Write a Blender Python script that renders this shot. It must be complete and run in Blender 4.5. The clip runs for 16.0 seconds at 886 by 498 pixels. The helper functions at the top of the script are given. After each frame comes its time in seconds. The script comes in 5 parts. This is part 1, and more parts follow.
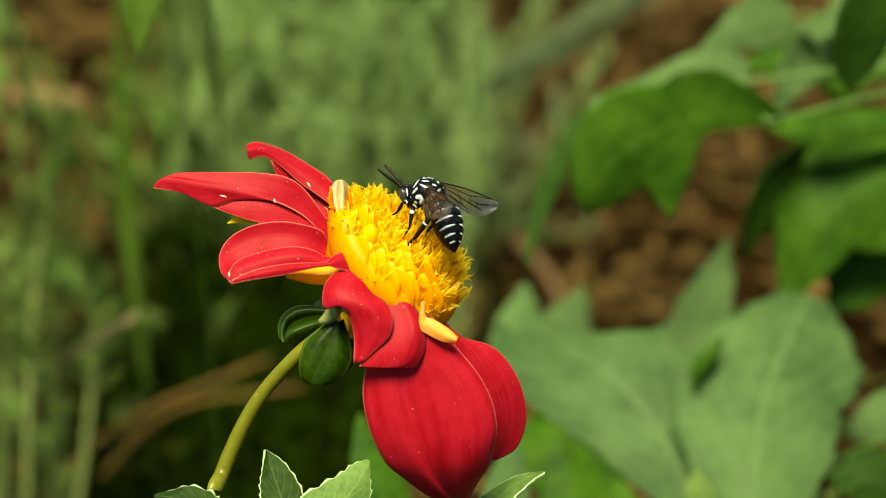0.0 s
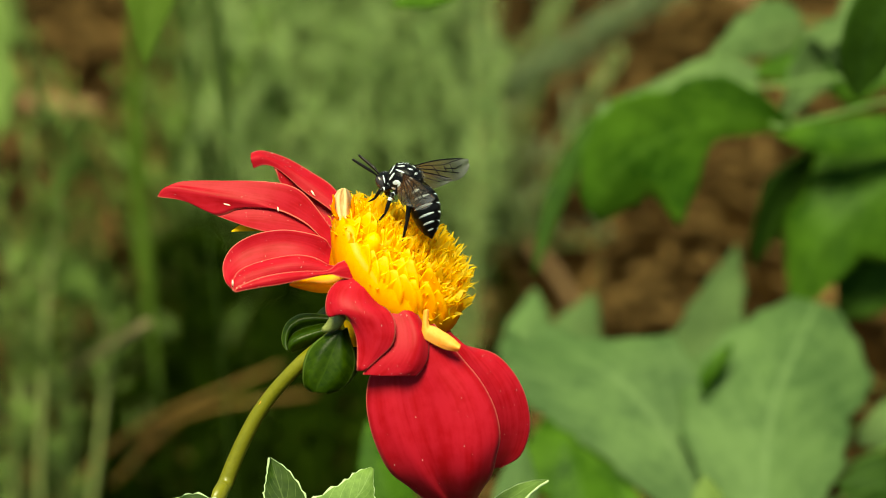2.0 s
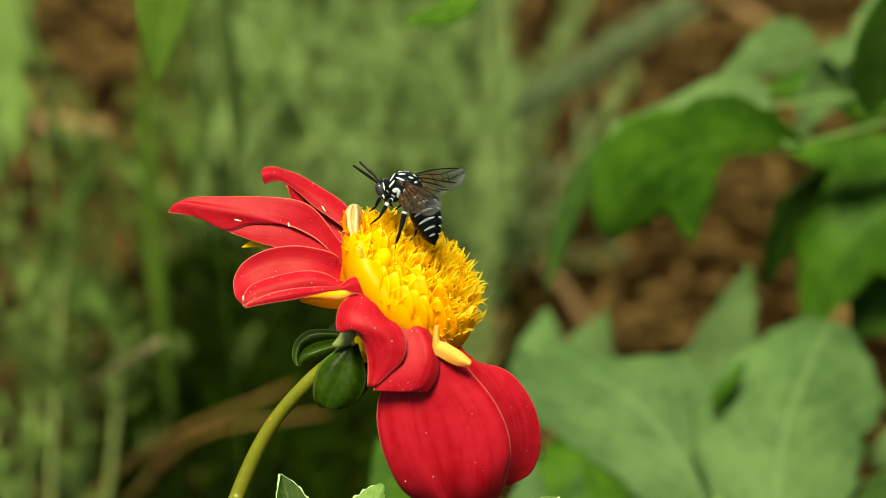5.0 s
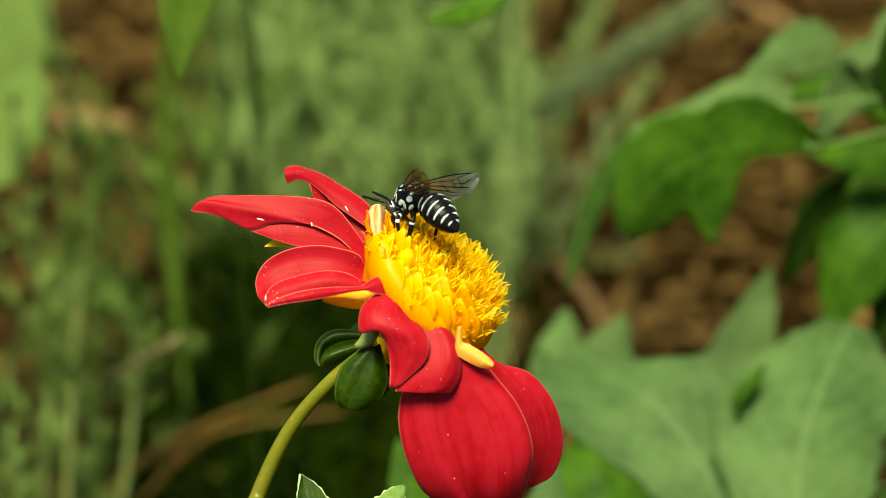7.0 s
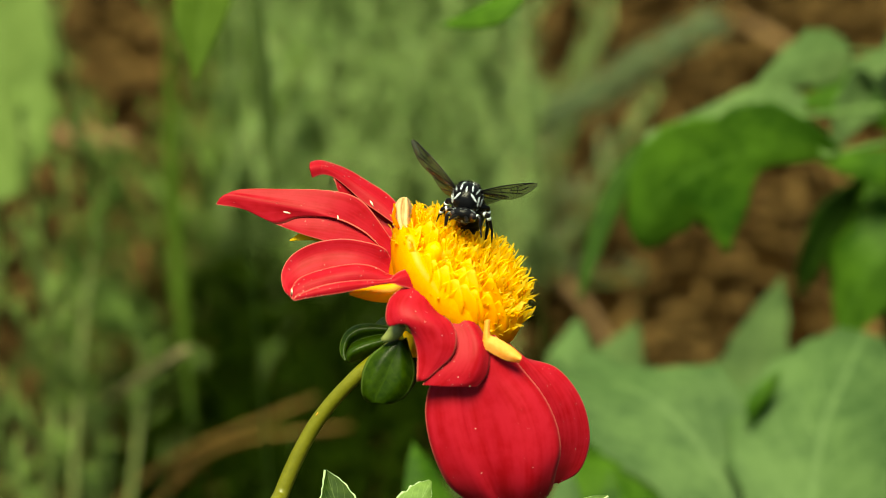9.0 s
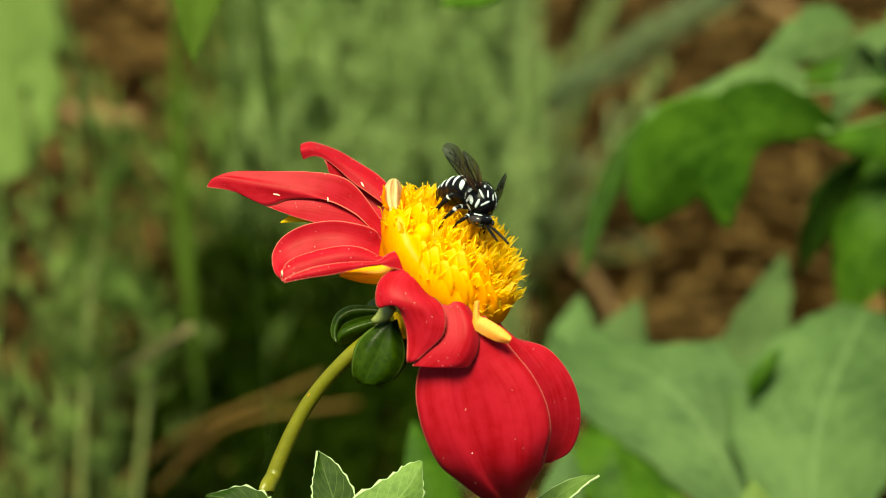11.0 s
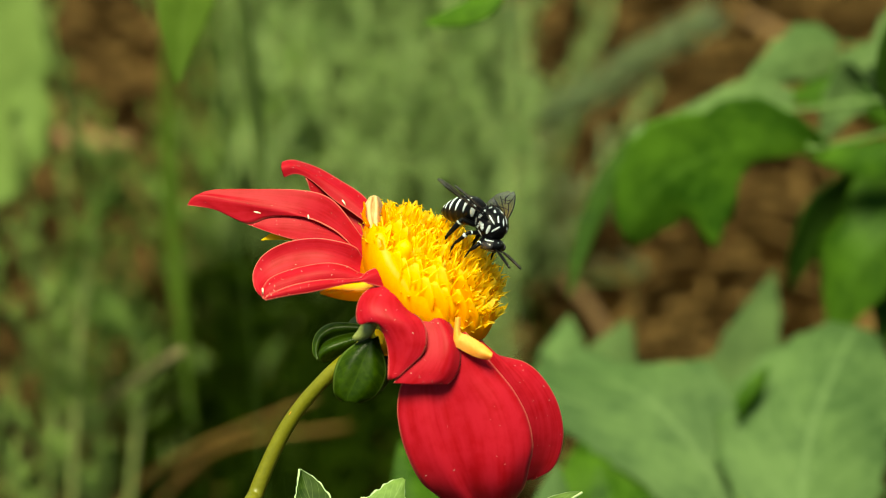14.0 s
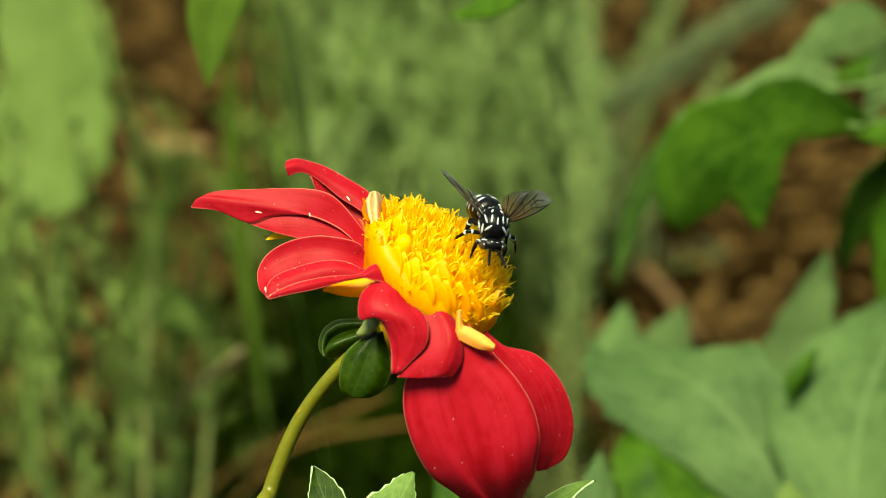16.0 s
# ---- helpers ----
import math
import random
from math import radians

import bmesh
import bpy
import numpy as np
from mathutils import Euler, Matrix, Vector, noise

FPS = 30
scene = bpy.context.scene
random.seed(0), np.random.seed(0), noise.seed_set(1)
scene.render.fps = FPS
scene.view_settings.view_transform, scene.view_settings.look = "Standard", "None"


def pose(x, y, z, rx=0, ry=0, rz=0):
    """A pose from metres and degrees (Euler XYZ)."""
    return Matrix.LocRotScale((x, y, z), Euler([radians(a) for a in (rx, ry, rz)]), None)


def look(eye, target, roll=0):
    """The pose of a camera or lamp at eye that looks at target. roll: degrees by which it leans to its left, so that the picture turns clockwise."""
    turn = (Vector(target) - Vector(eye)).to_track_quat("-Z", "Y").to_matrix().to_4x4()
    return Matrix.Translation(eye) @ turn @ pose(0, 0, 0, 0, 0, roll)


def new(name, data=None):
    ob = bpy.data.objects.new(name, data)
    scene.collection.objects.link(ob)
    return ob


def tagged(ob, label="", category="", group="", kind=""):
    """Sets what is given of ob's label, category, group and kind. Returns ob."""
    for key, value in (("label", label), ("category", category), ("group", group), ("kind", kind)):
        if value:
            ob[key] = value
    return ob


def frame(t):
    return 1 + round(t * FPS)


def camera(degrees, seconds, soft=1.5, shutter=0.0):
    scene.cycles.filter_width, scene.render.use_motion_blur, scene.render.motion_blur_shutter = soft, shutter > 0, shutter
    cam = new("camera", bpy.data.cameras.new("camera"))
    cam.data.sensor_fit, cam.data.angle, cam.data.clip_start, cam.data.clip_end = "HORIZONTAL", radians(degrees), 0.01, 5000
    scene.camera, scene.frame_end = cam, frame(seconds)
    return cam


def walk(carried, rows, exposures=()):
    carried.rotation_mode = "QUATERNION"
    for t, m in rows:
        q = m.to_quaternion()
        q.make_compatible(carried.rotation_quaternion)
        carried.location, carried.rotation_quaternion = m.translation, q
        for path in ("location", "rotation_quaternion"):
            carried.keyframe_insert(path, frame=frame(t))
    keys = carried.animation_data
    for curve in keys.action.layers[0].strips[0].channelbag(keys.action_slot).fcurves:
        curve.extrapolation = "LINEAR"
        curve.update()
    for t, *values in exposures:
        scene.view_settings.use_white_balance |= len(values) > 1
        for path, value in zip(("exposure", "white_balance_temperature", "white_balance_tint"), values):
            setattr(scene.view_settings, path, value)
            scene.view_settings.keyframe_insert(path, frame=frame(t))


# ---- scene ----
# The camera is hand-held, 30 cm from the flower, tilted 28 degrees down. It drifts and swings round to the right at the end.
cam = camera(25, 16.0, soft=0.6)
cam.data.dof.use_dof = True
cam.data.dof.focus_distance = 0.299
cam.data.dof.aperture_fstop = 14.0
CAMERA_ROWS = [
    (0.0, pose(-0.00256, -0.26588, 0.44124, 61.914, -0.300, -0.479)),
    (0.5, pose(-0.00223, -0.26672, 0.44102, 62.013, -0.133, -0.459)),
    (1.0, pose(-0.00169, -0.26641, 0.44098, 62.023, -0.017, -0.370)),
    (1.5, pose(0.00000, -0.26665, 0.44178, 62.000, -0.000, -0.000)),
    (2.0, pose(-0.00031, -0.26609, 0.44177, 62.073, 0.019, -0.050)),
    (2.5, pose(-0.00013, -0.26586, 0.44250, 62.099, -0.006, 0.002)),
    (3.0, pose(-0.00108, -0.26582, 0.44294, 62.187, -0.096, -0.131)),
    (3.5, pose(-0.00035, -0.26579, 0.44319, 62.244, -0.079, 0.046)),
    (4.0, pose(0.00018, -0.26593, 0.44186, 62.471, 0.062, 0.131)),
    (6.5, pose(-0.00082, -0.26646, 0.44035, 62.799, 0.042, 0.680)),
    (7.0, pose(-0.00121, -0.26501, 0.44068, 62.641, -0.055, 0.892)),
    (7.5, pose(-0.00186, -0.26467, 0.44066, 62.651, -0.222, 1.081)),
    (8.0, pose(-0.00509, -0.26534, 0.43871, 63.041, -0.316, 0.666)),
    (8.5, pose(-0.00627, -0.26564, 0.43707, 63.269, -0.285, 0.605)),
    (9.0, pose(-0.00648, -0.26607, 0.43515, 63.506, -0.251, 0.694)),
    (9.5, pose(-0.00476, -0.26581, 0.43605, 63.065, -0.080, 0.989)),
    (12.0, pose(-0.00208, -0.26689, 0.43648, 62.721, 0.342, 0.948)),
    (12.5, pose(-0.00205, -0.26763, 0.43587, 63.039, 0.257, 0.847)),
    (13.0, pose(-0.00220, -0.26713, 0.43582, 63.162, 0.210, 0.709)),
    (13.5, pose(0.00007, -0.26608, 0.43628, 63.159, 0.329, 1.010)),
    (14.0, pose(0.00029, -0.26634, 0.43504, 63.492, 0.559, 0.832)),
    (14.5, pose(0.00206, -0.26576, 0.43588, 63.348, 0.931, 0.956)),
    (15.0, pose(0.00822, -0.26678, 0.43415, 63.716, 1.813, 1.837)),
    (15.5, pose(0.01335, -0.26654, 0.43455, 63.545, 2.867, 2.462)),
    (16.0, pose(0.01660, -0.26592, 0.43456, 63.354, 3.825, 2.827)),
]
walk(cam, CAMERA_ROWS, exposures=[(0.0, 1.34, 9200, -17), (16.0, 1.38, 9200, -17)])

# ---- light: bright overcast ----
world = bpy.data.worlds.new("sky")
world.use_nodes = True
scene.world = world
sky = world.node_tree.nodes.new("ShaderNodeTexSky")
sky.sky_type, sky.sun_disc = "NISHITA", False
sky.sun_elevation, sky.sun_rotation = radians(70), radians(205)
backing = world.node_tree.nodes["Background"]
backing.inputs["Strength"].default_value = 0.05
world.node_tree.links.new(sky.outputs["Color"], backing.inputs["Color"])
sun_data = bpy.data.lights.new("sun", "SUN")
sun_data.energy, sun_data.angle, sun_data.color = 4.2, radians(28), (1.0, 0.95, 0.87)
sun = new("sun", sun_data)
sun.matrix_world = look((-0.15, -0.32, 1.0), (0, 0, 0))

# ---- helpers ----
HEART = Vector((0, 0, 0.30))          # the middle of the flower
REACH = 302.0                         # mm from the camera to the flower
RIGHT = Vector((1, 0, 0))
UP = Vector((0, math.sin(radians(28)), math.cos(radians(28))))
AWAY = Vector((0, math.cos(radians(28)), -math.sin(radians(28))))


def axis(u, v, w):
    """A direction from right, up and away parts, in the leaning frame of the flower's plane."""
    return RIGHT * u + UP * v + AWAY * w


def at(u, v, w):
    """A place from mm to the right, up and away from the flower's middle."""
    return HEART + axis(u, v, w) * 0.001


def spot(x, y, w=0.0):
    """A place w mm behind the flower's plane on a 1568 by 882 chart of 0.0854 mm steps, which widens with the distance."""
    s = 0.0854 * (REACH + w) / REACH
    return at((x - 784) * s, (441 - y) * s, w)


def smooth(values, s):
    """Catmull-Rom through numbers or vectors, s from 0 to 1."""
    n = len(values) - 1
    k = min(int(s * n), n - 1)
    f = s * n - k
    b, c = values[k], values[k + 1]
    a = values[k - 1] if k else b * 2 - c
    d = values[k + 2] if k + 2 <= n else c * 2 - b
    return 0.5 * ((b * 2) + (c - a) * f + (a * 2 - b * 5 + c * 4 - d) * f ** 2 + (b * 3 - a - c * 3 + d) * f ** 3)


def shape(name, verts, faces, material, uvs=None, soft=True):
    """A mesh object from computed vertices and faces."""
    me = bpy.data.meshes.new(name)
    me.from_pydata([tuple(v) for v in verts], [], faces)
    me.materials.append(material)
    if uvs:
        layer = me.uv_layers.new(name="UVMap")
        for loop in me.loops:
            layer.data[loop.index].uv = uvs[loop.vertex_index]
    me.polygons.foreach_set("use_smooth", [soft] * len(me.polygons))
    me.update()
    return new(name, me)


def under(ob, parent, label=""):
    """Makes ob a part of parent, in its space."""
    ob.parent = parent
    return tagged(ob, label)


def sheet(spine, side_a, side_b, half, widths, cup=0.0, wave=0.0, teeth=(0, 0.0), fold=0.0, ns=30, nw=12, lobe=0.0, seed=0):
    """Vertices, faces and uvs of a petal or leaf: a spine of places, the way across it at both ends, half its width in mm and its share along the spine.
    cup: bend of the margins; fold: a V along the midrib; teeth: number and depth; wave: ripple of the margin; lobe: depth of broad lobes."""
    verts, faces, uvs = [], [], []
    for i in range(ns + 1):
        s = i / ns
        c = smooth(spine, s)
        t = (smooth(spine, min(1, s + 0.02)) - smooth(spine, max(0, s - 0.02))).normalized()
        side = side_a.lerp(side_b, s)
        side = (side - t * side.dot(t)).normalized()
        n = t.cross(side)
        w = max(0.012, smooth(widths, s)) * half * 0.001
        for j in range(nw + 1):
            a = 2 * j / nw - 1
            edge = 1.0
            if teeth[0]:
                ph = (s * teeth[0] + 0.13 * seed + (0.35 if a > 0 else 0)) % 1
                edge = 1 - teeth[1] * (ph if ph < 0.8 else (1 - ph) * 4) * abs(a) ** 2
            if lobe:
                edge *= 1 - lobe * abs(a) ** 2 * (0.5 + 0.5 * math.cos(6.283 * (s * 3.1 + 0.2 * seed + (0.25 if a > 0 else 0))))
            out = cup * a * a + fold * abs(a)
            out += wave * abs(a) ** 2 * math.sin(9 * s + 2.2 * a + seed)
            verts.append(c + side * (a * w * edge) + n * (out * w))
            uvs.append((s, 0.5 + 0.5 * a))
    for i in range(ns):
        for j in range(nw):
            k = i * (nw + 1) + j
            faces.append((k, k + 1, k + nw + 2, k + nw + 1))
    return verts, faces, uvs


def loft(rails, ns, nw):
    """Vertices, faces and uvs of a sheet that runs smoothly across a row of rails, each a list of places from root to tip."""
    verts, faces, uvs = [], [], []
    for i in range(ns + 1):
        row = [smooth(r, i / ns) for r in rails]
        for j in range(nw + 1):
            verts.append(smooth(row, j / nw))
            uvs.append((i / ns, j / nw))
    for i in range(ns):
        for j in range(nw):
            k = i * (nw + 1) + j
            faces.append((k, k + 1, k + nw + 2, k + nw + 1))
    return verts, faces, uvs


def toothed(rails, ns, nw, teeth, depth):
    """A leaf between rails, its outer margins cut into forward-pointing teeth."""
    v, f, uv = loft(rails, ns, nw)
    w = nw + 1
    for i in range(ns + 1):
        for j in (0, nw):
            ph = (i / ns * teeth + (0.3 if j else 0)) % 1
            pull = depth * (1 - ph) if ph > 0.22 else depth * ph * 3.5
            for step, share in ((0, 1.0), (1, 0.35)):
                q = i * w + (step if j == 0 else nw - step)
                v[q] = v[q].lerp(v[i * w + nw // 2], pull * share)
    return v, f, uv


def thick(ob, mm):
    mod = ob.modifiers.new("thickness", "SOLIDIFY")
    mod.thickness, mod.offset = mm * 0.001, 0.0
    return ob


def tube(points, radii, sides=8, cap=True, steps=0):
    """Vertices and faces of a round tube through places."""
    if steps:
        pts = [smooth(points, k / steps) for k in range(steps + 1)]
        radii = [smooth(radii, k / steps) for k in range(steps + 1)]
    else:
        pts = points
    verts, faces = [], []
    ref = Vector((0.31, 0.17, 0.93))
    for k, p in enumerate(pts):
        t = (pts[min(k + 1, len(pts) - 1)] - pts[max(k - 1, 0)]).normalized()
        a = t.cross(ref)
        a = a.normalized() if a.length > 0.05 else t.cross(Vector((1, 0, 0))).normalized()
        b = t.cross(a)
        for j in range(sides):
            q = 6.28319 * j / sides
            verts.append(p + (a * math.cos(q) + b * math.sin(q)) * radii[k])
    for k in range(len(pts) - 1):
        for j in range(sides):
            j2 = (j + 1) % sides
            faces.append((k * sides + j, k * sides + j2, (k + 1) * sides + j2, (k + 1) * sides + j))
    if cap:
        faces.append(tuple(range(sides))[::-1])
        faces.append(tuple((len(pts) - 1) * sides + j for j in range(sides)))
    return verts, faces


def merge(pieces):
    """Joins (verts, faces) pairs."""
    verts, faces = [], []
    for v, f in pieces:
        k = len(verts)
        verts += v
        faces += [tuple(i + k for i in p) for p in f]
    return verts, faces


# ---- materials ----
def material(name, rough=0.5, spec=0.5):
    m = bpy.data.materials.new(name)
    m.use_nodes = True
    b = m.node_tree.nodes["Principled BSDF"]
    b.inputs["Roughness"].default_value, b.inputs["Specular IOR Level"].default_value = rough, spec
    return m, m.node_tree.nodes, m.node_tree.links, b


def ramp(nodes, stops):
    r = nodes.new("ShaderNodeValToRGB")
    e = r.color_ramp.elements
    while len(e) < len(stops):
        e.new(0.5)
    for k, (p, c) in enumerate(stops):
        e[k].position, e[k].color = p, (*c, 1)
    return r


def noisy(nodes, links, vector, scale, detail=4, rough=0.6):
    n = nodes.new("ShaderNodeTexNoise")
    n.inputs["Scale"].default_value, n.inputs["Detail"].default_value, n.inputs["Roughness"].default_value = scale, detail, rough
    if vector:
        links.new(vector, n.inputs["Vector"])
    return n


def stretched(nodes, links, source, scale):
    m = nodes.new("ShaderNodeMapping")
    m.inputs["Scale"].default_value = scale
    links.new(source, m.inputs["Vector"])
    return m.outputs["Vector"]


def relief(nodes, links, height, bsdf, strength, distance):
    b = nodes.new("ShaderNodeBump")
    b.inputs["Strength"].default_value, b.inputs["Distance"].default_value = strength, distance
    links.new(height, b.inputs["Height"])
    links.new(b.outputs["Normal"], bsdf.inputs["Normal"])


def see_through(nodes, links, bsdf, colour, share):
    """Lets light glow through a thin leaf or petal."""
    t, mix = nodes.new("ShaderNodeBsdfTranslucent"), nodes.new("ShaderNodeMixShader")
    links.new(colour, t.inputs["Color"])
    mix.inputs["Fac"].default_value = share
    links.new(bsdf.outputs["BSDF"], mix.inputs[1])
    links.new(t.outputs["BSDF"], mix.inputs[2])
    links.new(mix.outputs["Shader"], nodes["Material Output"].inputs["Surface"])


def petal_material(name, dark, mid, light, root):
    m, n, l, b = material(name, 0.5, 0.1)
    uv = n.new("ShaderNodeUVMap")
    streak = noisy(n, l, stretched(n, l, uv.outputs["UV"], (1.6, 8, 1)), 1.6, 6)
    blotch = noisy(n, l, n.new("ShaderNodeTexCoord").outputs["Object"], 420, 6)
    add = n.new("ShaderNodeMath")
    add.operation = "MULTIPLY_ADD"
    l.new(blotch.outputs["Fac"], add.inputs[0])
    add.inputs[1].default_value = 0.7
    l.new(streak.outputs["Fac"], add.inputs[2])
    r = ramp(n, [(0.36, dark), (0.66, mid), (0.95, light)])
    l.new(add.outputs[0], r.inputs["Fac"])
    sep, edge, mix = n.new("ShaderNodeSeparateXYZ"), n.new("ShaderNodeMapRange"), n.new("ShaderNodeMixRGB")
    l.new(uv.outputs["UV"], sep.inputs[0])
    border, apart = n.new("ShaderNodeUVMap"), n.new("ShaderNodeSeparateXYZ")
    border.uv_map = "rim"
    l.new(border.outputs["UV"], apart.inputs[0])
    edge.inputs["From Min"].default_value, edge.inputs["From Max"].default_value = 0.22, 0.05
    edge.inputs["To Max"].default_value = 0.6
    l.new(apart.outputs["X"], edge.inputs["Value"])
    l.new(edge.outputs["Result"], mix.inputs["Fac"])
    l.new(r.outputs["Color"], mix.inputs["Color1"])
    mix.inputs["Color2"].default_value = (0.70, 0.17, 0.14, 1)
    claw, blush = n.new("ShaderNodeMapRange"), n.new("ShaderNodeMixRGB")
    claw.inputs["From Min"].default_value, claw.inputs["From Max"].default_value = 0.16, 0.03
    l.new(sep.outputs["X"], claw.inputs["Value"])
    l.new(claw.outputs["Result"], blush.inputs["Fac"])
    l.new(mix.outputs["Color"], blush.inputs["Color1"])
    blush.inputs["Color2"].default_value = (*root, 1)
    mix = blush
    l.new(mix.outputs["Color"], b.inputs["Base Color"])
    relief(n, l, streak.outputs["Fac"], b, 0.015, 0.0003)
    b.inputs["Sheen Weight"].default_value, b.inputs["Sheen Roughness"].default_value = 0.03, 0.4
    see_through(n, l, b, mix.outputs["Color"], 0.2)
    return m


def leaf_material(name, dark, light, vein, share=0.25, rough=0.5, margin=None, spec=0.06):
    """Leaf with a pale midrib and side veins, mottled at two scales."""
    m, n, l, b = material(name, rough, spec)
    uv = n.new("ShaderNodeUVMap")
    sep = n.new("ShaderNodeSeparateXYZ")
    l.new(uv.outputs["UV"], sep.inputs[0])

    def math_node(op, a, c):
        q = n.new("ShaderNodeMath")
        q.operation = op
        for k, x in enumerate((a, c)):
            if isinstance(x, (int, float)):
                q.inputs[k].default_value = x
            else:
                l.new(x, q.inputs[k])
        return q.outputs[0]
    across = math_node("ABSOLUTE", math_node("SUBTRACT", sep.outputs["Y"], 0.5), 0)
    along = math_node("SUBTRACT", math_node("MULTIPLY", sep.outputs["X"], 7), math_node("MULTIPLY", across, 6))
    wobble = noisy(n, l, n.new("ShaderNodeTexCoord").outputs["Object"], 90, 3)
    along = math_node("ADD", along, math_node("MULTIPLY", wobble.outputs["Fac"], 0.9))
    saw = math_node("ABSOLUTE", math_node("SUBTRACT", math_node("FRACT", along, 0), 0.5), 0)
    rib = math_node("MAXIMUM", math_node("LESS_THAN", across, 0.018), math_node("LESS_THAN", saw, 0.035))
    small = noisy(n, l, n.new("ShaderNodeTexCoord").outputs["Object"], 900, 4)
    big = noisy(n, l, n.new("ShaderNodeTexCoord").outputs["Object"], 60, 3)
    mixf = math_node("ADD", math_node("MULTIPLY", small.outputs["Fac"], 0.4), math_node("MULTIPLY", big.outputs["Fac"], 0.6))
    r = ramp(n, [(0.40, dark), (0.60, light)])
    l.new(mixf, r.inputs["Fac"])
    mix = n.new("ShaderNodeMixRGB")
    l.new(math_node("MULTIPLY", rib, 0.5), mix.inputs["Fac"])
    l.new(r.outputs["Color"], mix.inputs["Color1"])
    mix.inputs["Color2"].default_value = (*vein, 1)
    out = mix.outputs["Color"]
    if margin:
        mix2 = n.new("ShaderNodeMixRGB")
        l.new(math_node("GREATER_THAN", across, 0.45), mix2.inputs["Fac"])
        l.new(out, mix2.inputs["Color1"])
        mix2.inputs["Color2"].default_value = (*margin, 1)
        out = mix2.outputs["Color"]
    l.new(out, b.inputs["Base Color"])
    relief(n, l, math_node("SUBTRACT", math_node("MULTIPLY", small.outputs["Fac"], 0.5), rib), b, 0.3, 0.0004)
    see_through(n, l, b, out, share)
    return m


def floret_material():
    """Thin yellow tissue, orange at the root and pale at the tips."""
    m, n, l, b = material("floret_tissue", 0.5, 0.25)
    uv, sep = n.new("ShaderNodeUVMap"), n.new("ShaderNodeSeparateXYZ")
    l.new(uv.outputs["UV"], sep.inputs[0])
    info, spread = n.new("ShaderNodeObjectInfo"), n.new("ShaderNodeMath")
    spread.operation = "MULTIPLY_ADD"
    l.new(info.outputs["Random"], spread.inputs[0])
    spread.inputs[1].default_value = 0.16
    l.new(sep.outputs["X"], spread.inputs[2])
    fine = noisy(n, l, n.new("ShaderNodeTexCoord").outputs["Object"], 900, 4)
    add = n.new("ShaderNodeMath")
    add.operation = "MULTIPLY_ADD"
    l.new(fine.outputs["Fac"], add.inputs[0])
    add.inputs[1].default_value = 0.14
    l.new(spread.outputs[0], add.inputs[2])
    r = ramp(n, [(0.15, (0.96, 0.36, 0.004)), (0.5, (0.98, 0.50, 0.008)), (0.8, (0.99, 0.64, 0.018)), (0.98, (1.0, 0.75, 0.08))])
    l.new(add.outputs[0], r.inputs["Fac"])
    l.new(r.outputs["Color"], b.inputs["Base Color"])
    relief(n, l, fine.outputs["Fac"], b, 0.1, 0.0002)
    see_through(n, l, b, r.outputs["Color"], 0.7)
    return m


def mottled(name, stops, scale, rough=0.6, bump=0.3, depth=0.001, share=0.0, spec=0.4, vary=0.0):
    """A plain procedural surface: two scales of noise through a ramp, with relief."""
    m, n, l, b = material(name, rough, spec)
    tc = n.new("ShaderNodeTexCoord")
    a, c = noisy(n, l, tc.outputs["Object"], scale, 5), noisy(n, l, tc.outputs["Object"], scale * 7, 4)
    q = n.new("ShaderNodeMath")
    q.operation = "MULTIPLY_ADD"
    l.new(c.outputs["Fac"], q.inputs[0])
    q.inputs[1].default_value = 0.4
    half = n.new("ShaderNodeMath")
    half.operation = "MULTIPLY"
    l.new(a.outputs["Fac"], half.inputs[0])
    half.inputs[1].default_value = 0.6
    l.new(half.outputs[0], q.inputs[2])
    out = q.outputs[0]
    if vary:
        info = n.new("ShaderNodeObjectInfo")
        geo = n.new("ShaderNodeNewGeometry")
        s = n.new("ShaderNodeMath")
        s.operation = "ADD"
        l.new(info.outputs["Random"], s.inputs[0])
        l.new(geo.outputs["Random Per Island"], s.inputs[1])
        s2 = n.new("ShaderNodeMath")
        s2.operation = "MULTIPLY_ADD"
        l.new(s.outputs[0], s2.inputs[0])
        s2.inputs[1].default_value = vary
        l.new(out, s2.inputs[2])
        out = s2.outputs[0]
    r = ramp(n, stops)
    l.new(out, r.inputs["Fac"])
    l.new(r.outputs["Color"], b.inputs["Base Color"])
    relief(n, l, c.outputs["Fac"], b, bump, depth)
    if share:
        see_through(n, l, b, r.outputs["Color"], share)
    return m


RED = petal_material("red_petal", (0.235, 0.0009, 0.005), (0.285, 0.0015, 0.009), (0.345, 0.006, 0.021), (0.85, 0.22, 0.004))
YELLOW = mottled("yellow_floret", [(0.3, (0.96, 0.55, 0.008)), (0.6, (0.97, 0.65, 0.02)), (1.0, (0.98, 0.75, 0.10))], 900, 0.55, 0.1, 0.0002, 0.58, 0.2, 0.16)
FLORET = floret_material()
ORANGE = mottled("orange_disc", [(0.3, (0.95, 0.36, 0.003)), (0.7, (0.97, 0.50, 0.008))], 260, 0.5, 0.1, 0.0002, 0.5)
BRACT = mottled("papery_bract", [(0.3, (0.85, 0.30, 0.03)), (0.7, (0.90, 0.44, 0.12))], 500, 0.6, 0.3, 0.0003, 0.3)
CREAM = petal_material("cream_bud", (0.42, 0.16, 0.07), (0.66, 0.36, 0.17), (0.82, 0.58, 0.32), (0.85, 0.45, 0.05))
